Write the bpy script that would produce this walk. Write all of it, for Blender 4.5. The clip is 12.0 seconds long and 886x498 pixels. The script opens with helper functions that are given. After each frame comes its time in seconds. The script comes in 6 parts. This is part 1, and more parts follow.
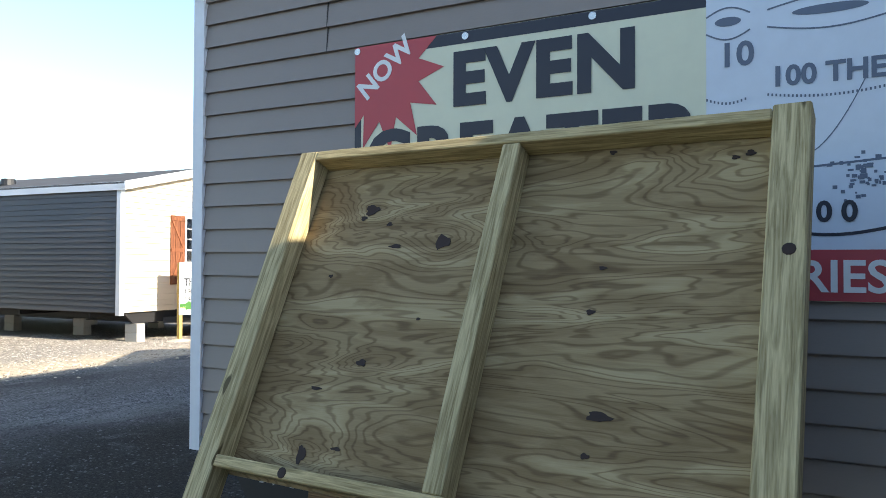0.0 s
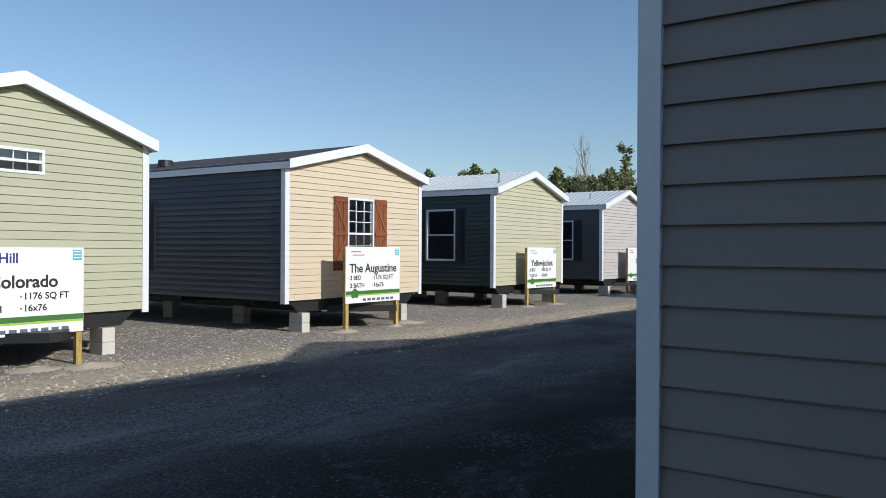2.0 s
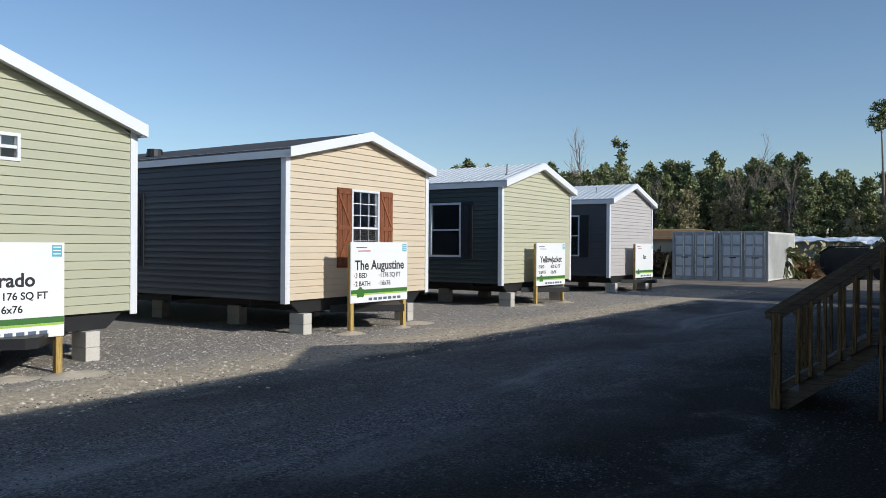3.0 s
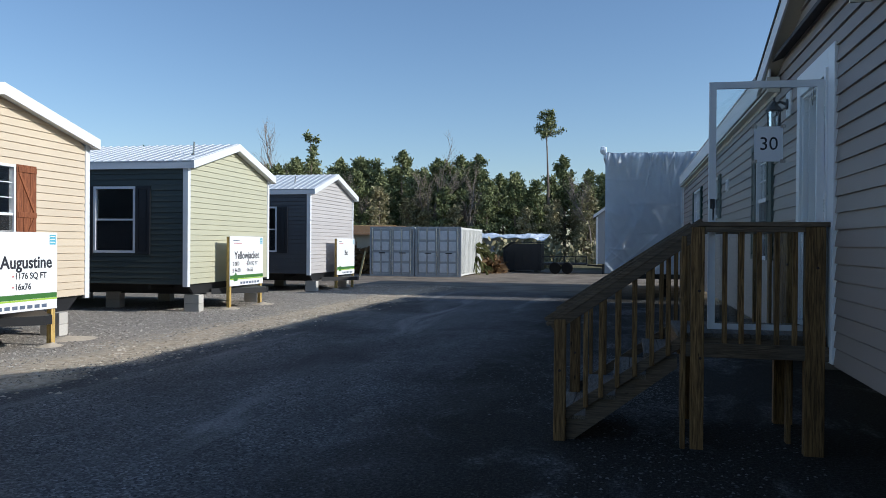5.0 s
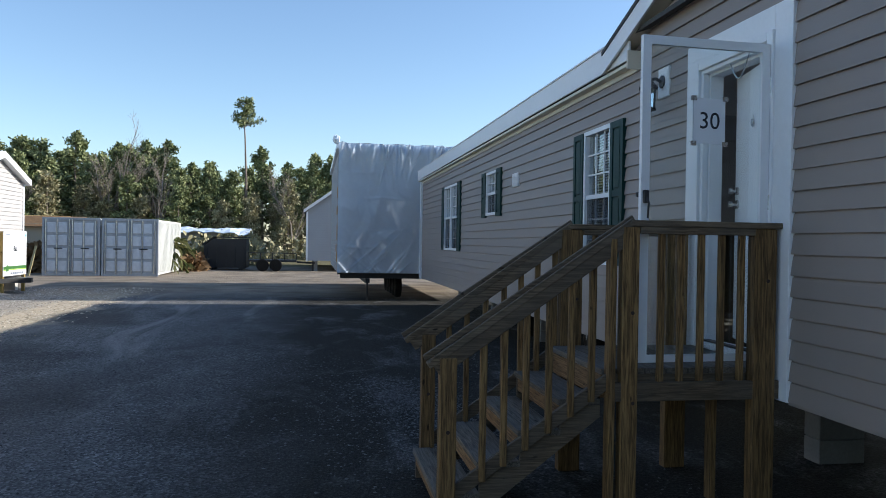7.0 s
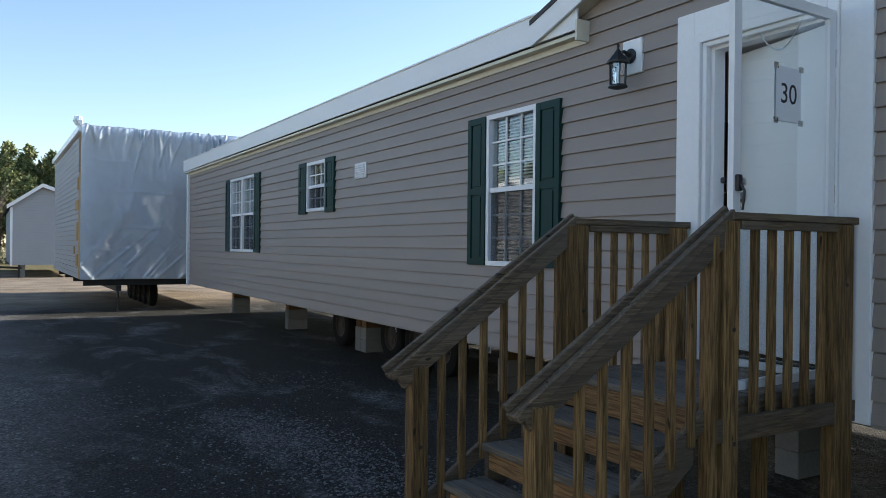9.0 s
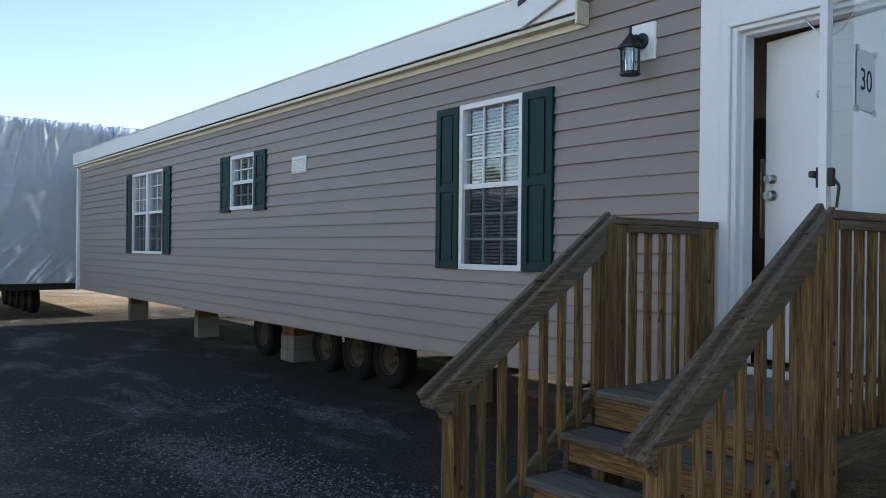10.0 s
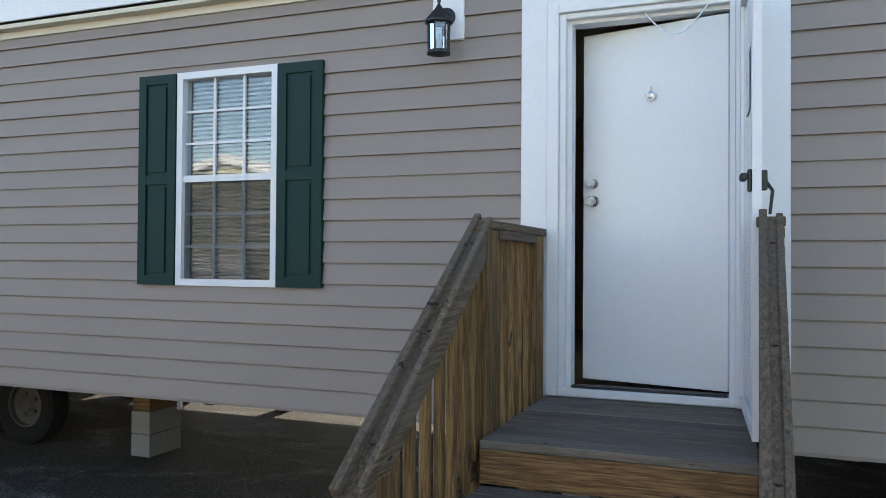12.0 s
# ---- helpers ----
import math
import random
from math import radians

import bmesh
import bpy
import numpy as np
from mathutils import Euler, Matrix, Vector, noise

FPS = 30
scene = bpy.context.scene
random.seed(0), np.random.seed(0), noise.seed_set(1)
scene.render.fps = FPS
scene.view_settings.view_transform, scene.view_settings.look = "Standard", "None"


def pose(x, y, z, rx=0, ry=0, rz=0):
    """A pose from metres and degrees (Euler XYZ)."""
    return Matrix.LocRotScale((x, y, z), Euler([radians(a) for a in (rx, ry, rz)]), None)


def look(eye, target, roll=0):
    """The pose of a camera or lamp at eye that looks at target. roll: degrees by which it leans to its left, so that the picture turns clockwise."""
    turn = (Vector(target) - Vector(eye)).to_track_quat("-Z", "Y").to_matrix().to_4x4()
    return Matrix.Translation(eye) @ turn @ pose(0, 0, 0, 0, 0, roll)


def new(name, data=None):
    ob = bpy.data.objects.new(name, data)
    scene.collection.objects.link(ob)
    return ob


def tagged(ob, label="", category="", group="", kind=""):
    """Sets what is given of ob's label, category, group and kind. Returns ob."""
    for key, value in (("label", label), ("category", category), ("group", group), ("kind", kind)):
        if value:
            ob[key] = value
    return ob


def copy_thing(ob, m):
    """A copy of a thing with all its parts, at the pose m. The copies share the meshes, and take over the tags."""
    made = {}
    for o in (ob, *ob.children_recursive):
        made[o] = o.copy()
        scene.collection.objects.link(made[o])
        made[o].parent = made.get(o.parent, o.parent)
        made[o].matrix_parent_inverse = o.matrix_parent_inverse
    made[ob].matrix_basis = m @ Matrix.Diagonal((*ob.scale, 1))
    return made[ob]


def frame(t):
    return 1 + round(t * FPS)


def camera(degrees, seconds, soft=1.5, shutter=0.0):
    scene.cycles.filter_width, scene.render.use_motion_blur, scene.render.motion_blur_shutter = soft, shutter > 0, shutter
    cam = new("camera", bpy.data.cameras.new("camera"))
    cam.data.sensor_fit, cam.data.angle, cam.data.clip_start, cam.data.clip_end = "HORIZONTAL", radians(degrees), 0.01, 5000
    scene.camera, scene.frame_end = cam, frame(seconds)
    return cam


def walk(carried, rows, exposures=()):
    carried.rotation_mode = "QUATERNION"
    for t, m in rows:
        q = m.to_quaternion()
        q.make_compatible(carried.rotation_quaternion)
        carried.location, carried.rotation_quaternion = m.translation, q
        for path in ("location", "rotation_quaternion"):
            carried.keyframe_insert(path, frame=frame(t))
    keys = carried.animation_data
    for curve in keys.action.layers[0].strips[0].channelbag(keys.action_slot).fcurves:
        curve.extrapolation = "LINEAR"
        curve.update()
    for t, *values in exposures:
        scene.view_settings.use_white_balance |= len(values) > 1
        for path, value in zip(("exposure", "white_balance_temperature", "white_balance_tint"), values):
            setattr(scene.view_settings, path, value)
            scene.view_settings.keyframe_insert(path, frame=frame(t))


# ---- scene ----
cam = camera(59.2, 12.0, soft=0.7)
PATH = [
    (0, (-0.412, 0.028, 1.778), (-1.375, 1.78, 1.819), 0.3),
    (0.5, (-0.977, 0.12, 1.749), (-2.042, 1.813, 1.787), 0.2),
    (1, (-1.596, 0.327, 1.741), (-2.76, 1.953, 1.776), 0.1),
    (1.5, (-2.245, 0.512, 1.75), (-3.435, 2.119, 1.771), 0.3),
    (2, (-2.816, 0.815, 1.761), (-4.011, 2.418, 1.762), 0.3),
    (2.5, (-3.376, 1.105, 1.761), (-4.57, 2.71, 1.75), 0.4),
    (2.7, (-3.6, 1.235, 1.759), (-4.793, 2.84, 1.748), 0.4),
    (4.3, (-4.827, 2.984, 1.676), (-5.563, 4.844, 1.677), 0.2),
    (4.5, (-4.972, 3.22, 1.659), (-5.606, 5.117, 1.659), 0.4),
    (5, (-5.375, 3.761, 1.667), (-5.833, 5.708, 1.655), 0.4),
    (5.5, (-5.677, 4.341, 1.681), (-6.089, 6.298, 1.649), 0.4),
    (6, (-6.053, 4.977, 1.693), (-6.373, 6.951, 1.655), 0.6),
    (6.5, (-6.335, 5.482, 1.694), (-6.438, 7.479, 1.668), 0.8),
    (7, (-6.713, 5.963, 1.709), (-6.384, 7.936, 1.693), 0.9),
    (7.2, (-6.845, 6.138, 1.692), (-6.368, 8.08, 1.684), 1.1),
    (8.8, (-7.786, 7.707, 1.677), (-6.826, 9.461, 1.676), 0.8),
    (9, (-7.877, 7.91, 1.684), (-6.874, 9.64, 1.678), 0.6),
    (9.5, (-8.043, 8.328, 1.67), (-6.914, 9.979, 1.679), 1.0),
    (10, (-8.138, 8.893, 1.682), (-6.893, 10.459, 1.682), 0.6),
    (10.5, (-8.231, 9.385, 1.674), (-6.93, 10.904, 1.682), 0.6),
    (11, (-8.224, 9.794, 1.645), (-6.779, 11.177, 1.659), 0.7),
    (11.5, (-8.109, 10.165, 1.682), (-6.436, 11.261, 1.701), 0.6),
    (12, (-8.029, 10.583, 1.689), (-6.163, 11.302, 1.718), 0.4),
]
EXPOSURES = [(0, 1.85, 6500, 10), (0.5, 1.28, 6300, 10), (1.0, 0.85, 6050, 10), (1.5, 0.35, 5900, 10), (2.5, 0.1, 5800, 10), (4.5, 0.15, 5650, 10), (5.5, 0.45, 5550, 10), (6.5, 0.6, 5650, 10), (7.2, 1.05, 5950, 10), (8.8, 1.25, 6350, 10), (9.5, 1.4, 6500, 11), (10.5, 1.7, 6600, 11), (11.2, 1.95, 6750, 11), (12.0, 2.1, 6850, 12)]
walk(cam, [(t, look(eye, target, roll)) for t, eye, target, roll in PATH], EXPOSURES)

# ---- world and sun ----
SUN_EL, SUN_AZ = 24.0, 0.3          # degrees above the horizon; degrees from +x towards +y
world = bpy.data.worlds.new("sky")
scene.world = world
world.use_nodes = True
sky = world.node_tree.nodes.new("ShaderNodeTexSky")
sky.sky_type, sky.sun_disc = "NISHITA", False
sky.sun_elevation, sky.sun_rotation = radians(SUN_EL), radians(90 - SUN_AZ)
sky.air_density, sky.dust_density, sky.ozone_density = 1.0, 0.4, 1.6
background = world.node_tree.nodes["Background"]
background.inputs["Strength"].default_value = 0.1
world.node_tree.links.new(sky.outputs[0], background.inputs["Color"])
sun = new("sun", bpy.data.lights.new("sun", "SUN"))
sun.data.energy, sun.data.angle, sun.data.color = 3.6, radians(0.5), (1.0, 0.91, 0.76)
away = Vector((math.cos(radians(SUN_EL)) * math.cos(radians(SUN_AZ)), math.cos(radians(SUN_EL)) * math.sin(radians(SUN_AZ)), math.sin(radians(SUN_EL))))
sun.matrix_world = look(away * 60, (0, 0, 0))

# ---- materials ----
def shader(name, rough=0.6, metal=0.0, spec=0.5):
    m = bpy.data.materials.new(name)
    m.use_nodes = True
    b = m.node_tree.nodes["Principled BSDF"]
    b.inputs["Roughness"].default_value, b.inputs["Metallic"].default_value = rough, metal
    b.inputs["Specular IOR Level"].default_value = spec
    return m, m.node_tree.nodes, m.node_tree.links, b


def noisy(nodes, links, scale, detail=4.0, stretch=(1, 1, 1), distortion=0.0, rough=0.55):
    c = nodes.new("ShaderNodeTexCoord")
    mp = nodes.new("ShaderNodeMapping")
    mp.inputs["Scale"].default_value = stretch
    n = nodes.new("ShaderNodeTexNoise")
    n.inputs["Scale"].default_value, n.inputs["Detail"].default_value = scale, detail
    n.inputs["Distortion"].default_value, n.inputs["Roughness"].default_value = distortion, rough
    links.new(c.outputs["Object"], mp.inputs["Vector"])
    links.new(mp.outputs[0], n.inputs["Vector"])
    return n.outputs["Fac"]


def ramp(nodes, links, fac, stops):
    r = nodes.new("ShaderNodeValToRGB")
    while len(r.color_ramp.elements) < len(stops):
        r.color_ramp.elements.new(0.5)
    for e, (p, c) in zip(r.color_ramp.elements, stops):
        e.position, e.color = p, (*c, 1)
    links.new(fac, r.inputs["Fac"])
    return r.outputs["Color"]


def mixed(nodes, links, fac, a, b, mode="MIX"):
    m = nodes.new("ShaderNodeMix")
    m.data_type, m.blend_type = "RGBA", mode
    for sock, v in ((m.inputs["Factor"], fac), (m.inputs["A"], a), (m.inputs["B"], b)):
        if isinstance(v, (int, float)):
            sock.default_value = v
        elif isinstance(v, tuple):
            sock.default_value = (*v, 1)
        else:
            links.new(v, sock)
    return m.outputs["Result"]


def bumped(nodes, links, b, height, strength, distance):
    n = nodes.new("ShaderNodeBump")
    n.inputs["Strength"].default_value, n.inputs["Distance"].default_value = strength, distance
    links.new(height, n.inputs["Height"])
    links.new(n.outputs[0], b.inputs["Normal"])


def dull(c, k):
    return tuple(min(1, v * k) for v in c)


def painted(name, colour, rough=0.55, vary=0.12, grain=60, bump=0.15, stretch=(1, 1, 1), metal=0.0, spread=0.0, spec=0.5):
    """Paint, vinyl, plastic or metal with stains at two scales; spread varies it from piece to piece."""
    m, nodes, links, b = shader(name, rough, metal, spec)
    broad = ramp(nodes, links, noisy(nodes, links, 1.3, 5), [(0.3, dull(colour, 1 - vary)), (0.7, dull(colour, 1 + vary))])
    fine_fac = noisy(nodes, links, grain, 3, stretch)
    col = mixed(nodes, links, 0.5, broad, ramp(nodes, links, fine_fac, [(0.3, dull(colour, 1 - vary)), (0.7, dull(colour, 1 + vary))]))
    if spread:
        info = nodes.new("ShaderNodeObjectInfo")
        col = mixed(nodes, links, 1.0, col, ramp(nodes, links, info.outputs["Random"], [(0, (1 - spread,) * 3), (1, (1, 1, 1))]), "MULTIPLY")
    links.new(col, b.inputs["Base Color"])
    r = nodes.new("ShaderNodeMapRange")
    r.inputs["To Min"].default_value, r.inputs["To Max"].default_value = max(0.05, rough - 0.1), min(1, rough + 0.12)
    links.new(fine_fac, r.inputs["Value"])
    links.new(r.outputs[0], b.inputs["Roughness"])
    bumped(nodes, links, b, fine_fac, bump, 0.002)
    return m


def timber(name, dark, light, along, rough=0.75, spread=0.35, grey=None):
    """Sawn timber with its grain along one axis."""
    m, nodes, links, b = shader(name, rough, 0, 0.3)
    st = {"x": (1.2, 22, 22), "y": (22, 1.2, 22), "z": (22, 22, 1.2)}[along]
    grain = noisy(nodes, links, 3.0, 5, st, 0.8)
    streak = noisy(nodes, links, 9.0, 4, st, 0.3)
    col = ramp(nodes, links, grain, [(0.40, dull(dark, 0.72)), (0.5, tuple((a + c) / 2 for a, c in zip(dark, light))), (0.59, dull(light, 1.2))])
    col = mixed(nodes, links, 0.45, col, ramp(nodes, links, streak, [(0.35, dull(dark, 0.75)), (0.6, light)]))
    if grey:
        col = mixed(nodes, links, ramp(nodes, links, noisy(nodes, links, 2.2, 6), [(0.38, (0, 0, 0)), (0.66, (0.7, 0.7, 0.7))]), col, grey)
    spots = noisy(nodes, links, 7, 1, tuple(max(1.0, v / 8) for v in st))
    col = mixed(nodes, links, ramp(nodes, links, spots, [(0.74, (0, 0, 0)), (0.78, (1, 1, 1))]), col, dull(dark, 0.35))
    info = nodes.new("ShaderNodeObjectInfo")
    col = mixed(nodes, links, 1.0, col, ramp(nodes, links, info.outputs["Random"], [(0, (1 - spread,) * 3), (1, (1, 1, 1))]), "MULTIPLY")
    links.new(col, b.inputs["Base Color"])
    bumped(nodes, links, b, streak, 0.5, 0.003)
    return m


def plywood_material(name):
    """Rotary-cut veneer: grain lines that bend round the knots, in broad dark and light flames."""
    m, nodes, links, b = shader(name, 0.75, 0, 0.25)
    tex = nodes.new("ShaderNodeTexCoord")
    mp = nodes.new("ShaderNodeMapping")
    mp.inputs["Scale"].default_value = (0.42, 1.0, 2.4)
    links.new(tex.outputs["Object"], mp.inputs["Vector"])
    warp = nodes.new("ShaderNodeTexNoise")
    warp.inputs["Scale"].default_value, warp.inputs["Detail"].default_value, warp.inputs["Distortion"].default_value = 1.7, 3.0, 1.1
    links.new(mp.outputs[0], warp.inputs["Vector"])
    sep = nodes.new("ShaderNodeSeparateXYZ")
    links.new(tex.outputs["Object"], sep.inputs[0])

    def calc(op, a, c):
        n = nodes.new("ShaderNodeMath")
        n.operation = op
        for sock, v in zip(n.inputs, (a, c)):
            if isinstance(v, (int, float)):
                sock.default_value = v
            else:
                links.new(v, sock)
        return n.outputs[0]
    level = calc("ADD", calc("MULTIPLY", warp.outputs["Fac"], 0.62), calc("MULTIPLY", sep.outputs[2], 0.42))
    # rings pulled round two knots
    for kx, kz, amp in ((0.719, -0.365, 0.20), (0.373, -0.228, 0.24), (0.377, -1.144, 0.30), (0.518, -0.816, 0.16), (1.69, -0.09, 0.12), (1.369, -0.908, 0.05)):
        dx = calc("SUBTRACT", sep.outputs[0], kx)
        dz = calc("SUBTRACT", sep.outputs[2], kz)
        r2 = calc("ADD", calc("MULTIPLY", calc("MULTIPLY", dx, dx), 45), calc("MULTIPLY", calc("MULTIPLY", dz, dz), 75))
        level = calc("ADD", level, calc("DIVIDE", amp, calc("ADD", r2, 1.0)))
    lines = calc("SINE", calc("MULTIPLY", level, 210.0), 0)
    flame = calc("SINE", calc("MULTIPLY", level, 31.0), 0)
    thin = ramp(nodes, links, lines, [(0.0, (1, 1, 1)), (0.45, (0.95, 0.94, 0.92)), (0.95, (0.52, 0.47, 0.42))])
    broad = ramp(nodes, links, flame, [(0.20, (0.33, 0.24, 0.12)), (0.5, (0.41, 0.31, 0.16)), (0.8, (0.46, 0.36, 0.195))])
    blotch = ramp(nodes, links, noisy(nodes, links, 2.6, 6, (0.8, 2, 4.5), 0.8), [(0.44, (0.62, 0.57, 0.5)), (0.54, (1.0, 1.0, 1.0))])
    col = mixed(nodes, links, 0.9, broad, thin, "MULTIPLY")
    col = mixed(nodes, links, 0.85, col, blotch, "MULTIPLY")
    fibre = noisy(nodes, links, 5, 4, (1.5, 30, 60))
    col = mixed(nodes, links, 0.2, col, ramp(nodes, links, fibre, [(0.3, (0.16, 0.10, 0.05)), (0.7, (0.40, 0.29, 0.16))]))
    links.new(col, b.inputs["Base Color"])
    bumped(nodes, links, b, fibre, 0.3, 0.002)
    return m


def ground_material():
    m, nodes, links, b = shader("gravel_ground", 0.95, 0, 0.2)
    geo = nodes.new("ShaderNodeNewGeometry")
    sep = nodes.new("ShaderNodeSeparateXYZ")
    links.new(geo.outputs["Position"], sep.inputs[0])
    fine = noisy(nodes, links, 34, 8, rough=0.75)
    broad = noisy(nodes, links, 0.55, 7, (1.5, 0.45, 1), 0.6, 0.62)
    vor = nodes.new("ShaderNodeTexVoronoi")
    vor.inputs["Scale"].default_value = 46
    c = nodes.new("ShaderNodeTexCoord")
    links.new(c.outputs["Object"], vor.inputs["Vector"])
    stones = ramp(nodes, links, vor.outputs["Color"], [(0.0, (0.04, 0.041, 0.043)), (0.45, (0.12, 0.12, 0.12)), (0.8, (0.30, 0.295, 0.29)), (1.0, (0.52, 0.51, 0.49))])
    dirt = ramp(nodes, links, fine, [(0.34, (0.036, 0.035, 0.034)), (0.5, (0.105, 0.102, 0.099)), (0.68, (0.27, 0.264, 0.252))])
    dark_ground = ramp(nodes, links, fine, [(0.34, (0.010, 0.0095, 0.008)), (0.52, (0.030, 0.028, 0.023)), (0.72, (0.11, 0.105, 0.095))])
    streak = noisy(nodes, links, 1.0, 9, (1.1, 0.16, 1), 0.9, 0.68)
    patch = noisy(nodes, links, 0.33, 5, (1.0, 0.7, 1), 0.4, 0.55)
    clods = noisy(nodes, links, 7.0, 7, rough=0.8)
    road = mixed(nodes, links, ramp(nodes, links, broad, [(0.38, (0.25,) * 3), (0.60, (0.85,) * 3)]), dirt, stones)
    road = mixed(nodes, links, ramp(nodes, links, streak, [(0.53, (0.0,) * 3), (0.66, (0.8,) * 3)]), road, ramp(nodes, links, fine, [(0.32, (0.10, 0.098, 0.095)), (0.5, (0.27, 0.265, 0.255)), (0.68, (0.46, 0.45, 0.43))]))
    road = mixed(nodes, links, ramp(nodes, links, patch, [(0.36, (0.5,) * 3), (0.50, (0.0,) * 3)]), road, dark_ground)
    road = mixed(nodes, links, ramp(nodes, links, clods, [(0.30, (0.7,) * 3), (0.40, (0.0,) * 3)]), road, (0.025, 0.025, 0.026))
    # Darker mix for the strip of the drive along the home.
    dark_side = mixed(nodes, links, ramp(nodes, links, noisy(nodes, links, 0.9, 8, (1.2, 0.6, 1), 0.6, 0.66), [(0.52, (0.0,) * 3), (0.66, (0.55,) * 3)]), dark_ground, stones)
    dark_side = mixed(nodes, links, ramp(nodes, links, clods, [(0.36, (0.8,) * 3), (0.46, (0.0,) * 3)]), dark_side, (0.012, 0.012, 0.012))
    lot = mixed(nodes, links, 0.25, ramp(nodes, links, fine, [(0.34, (0.19, 0.16, 0.125)), (0.52, (0.42, 0.37, 0.305)), (0.7, (0.66, 0.595, 0.50))]), stones)
    sand = ramp(nodes, links, noisy(nodes, links, 9, 8, rough=0.7), [(0.32, (0.33, 0.26, 0.18)), (0.52, (0.54, 0.45, 0.33)), (0.70, (0.68, 0.60, 0.48))])

    def step(value, lo, hi):
        r = nodes.new("ShaderNodeMapRange")
        r.inputs["From Min"].default_value, r.inputs["From Max"].default_value = lo, hi
        links.new(value, r.inputs["Value"])
        return r.outputs[0]
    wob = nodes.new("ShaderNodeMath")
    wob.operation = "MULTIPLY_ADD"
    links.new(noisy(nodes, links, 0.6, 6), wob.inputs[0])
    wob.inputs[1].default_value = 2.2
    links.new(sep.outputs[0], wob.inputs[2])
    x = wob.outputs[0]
    # The drive darkens towards the home.
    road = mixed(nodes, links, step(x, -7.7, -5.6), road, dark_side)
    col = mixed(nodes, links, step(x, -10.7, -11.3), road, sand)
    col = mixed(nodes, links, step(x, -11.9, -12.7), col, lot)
    far = step(sep.outputs[1], 29, 33)
    col = mixed(nodes, links, far, col, ramp(nodes, links, noisy(nodes, links, 0.8, 6), [(0.3, (0.17, 0.135, 0.10)), (0.7, (0.34, 0.285, 0.22))]))
    grass = ramp(nodes, links, fine, [(0.3, (0.10, 0.09, 0.045)), (0.7, (0.22, 0.19, 0.10))])
    col = mixed(nodes, links, step(sep.outputs[1], 54, 60), col, grass)
    links.new(col, b.inputs["Base Color"])
    hgt = mixed(nodes, links, 0.5, fine, vor.outputs["Distance"])
    bumped(nodes, links, b, hgt, 0.9, 0.03)
    return m


def glass_material(name, tint=(0.9, 0.95, 0.95)):
    m, nodes, links, b = shader(name, 0.02)
    b.inputs["Base Color"].default_value = (*tint, 1)
    b.inputs["Transmission Weight"].default_value = 1.0
    b.inputs["IOR"].default_value = 1.75        # stands for the two panes of double glazing
    return m


def leaves(name, dark, light):
    m, nodes, links, b = shader(name, 0.7, 0, 0.25)
    geo = nodes.new("ShaderNodeNewGeometry")
    links.new(ramp(nodes, links, geo.outputs["Random Per Island"], [(0.0, dark), (1.0, light)]), b.inputs["Base Color"])
    return m


M_GROUND = ground_material()
M_TAUPE = painted("taupe_vinyl", (0.275, 0.232, 0.205), 0.5, 0.05, 40, 0.12, (1, 1, 8), spread=0.06)
M_SAGE = painted("sage_vinyl", (0.44, 0.44, 0.31), 0.55, 0.05, 40, 0.12, (1, 1, 8), spread=0.06)
M_PALEGREEN = painted("pale_green_vinyl", (0.50, 0.485, 0.345), 0.55, 0.05, 40, 0.12, (1, 1, 8), spread=0.06)
M_CREAM = painted("cream_vinyl", (0.64, 0.535, 0.39), 0.55, 0.05, 40, 0.12, (1, 1, 8), spread=0.06)
M_CHARCOAL = painted("charcoal_vinyl", (0.085, 0.085, 0.09), 0.5, 0.08, 40, 0.12, (1, 1, 8), spread=0.08)
M_FOREST = painted("dark_green_vinyl", (0.05, 0.062, 0.055), 0.5, 0.08, 40, 0.12, (1, 1, 8), spread=0.08)
M_LILAC = painted("pale_grey_vinyl", (0.50, 0.47, 0.45), 0.55, 0.05, 40, 0.12, (1, 1, 8), spread=0.06)
M_WHITE = painted("white_trim", (0.74, 0.75, 0.77), 0.4, 0.04, 30, 0.05)
M_DOOR = painted("white_door_paint", (0.76, 0.77, 0.78), 0.35, 0.03, 25, 0.04)
M_SOFFIT = painted("cream_soffit", (0.62, 0.58, 0.48), 0.5, 0.05, 30, 0.05)
M_SHUTTER = painted("green_shutter", (0.004, 0.032, 0.028), 0.5, 0.12, 50, 0.1, spec=0.22)
M_BLACKSH = painted("black_shutter", (0.018, 0.019, 0.022), 0.5, 0.12, 50, 0.1)
M_REDWOOD = timber("stained_cedar", (0.17, 0.05, 0.02), (0.33, 0.12, 0.05), "z", 0.6)
M_SHINGLE = painted("dark_shingles", (0.06, 0.06, 0.062), 0.9, 0.35, 25, 0.6)
M_TIN = painted("white_metal_roof", (0.70, 0.72, 0.74), 0.35, 0.06, 8, 0.05, metal=0.2)
M_BLACK = painted("black_steel", (0.014, 0.014, 0.015), 0.5, 0.3, 30, 0.2)
M_RUBBER = painted("tyre_rubber", (0.012, 0.0115, 0.011), 0.9, 0.25, 20, 0.3, spec=0.2)
M_RIM = painted("rusty_rim", (0.055, 0.045, 0.036), 0.75, 0.3, 14, 0.3)
M_BLOCK = painted("concrete_block", (0.20, 0.20, 0.195), 0.95, 0.18, 45, 0.6, spread=0.2)
M_PALEBLOCK = painted("pale_concrete_block", (0.58, 0.55, 0.49), 0.95, 0.15, 45, 0.6, spread=0.2)
# Near-black: room shade put into the colour; also used for the lap joints.
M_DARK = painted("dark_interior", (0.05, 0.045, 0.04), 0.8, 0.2)
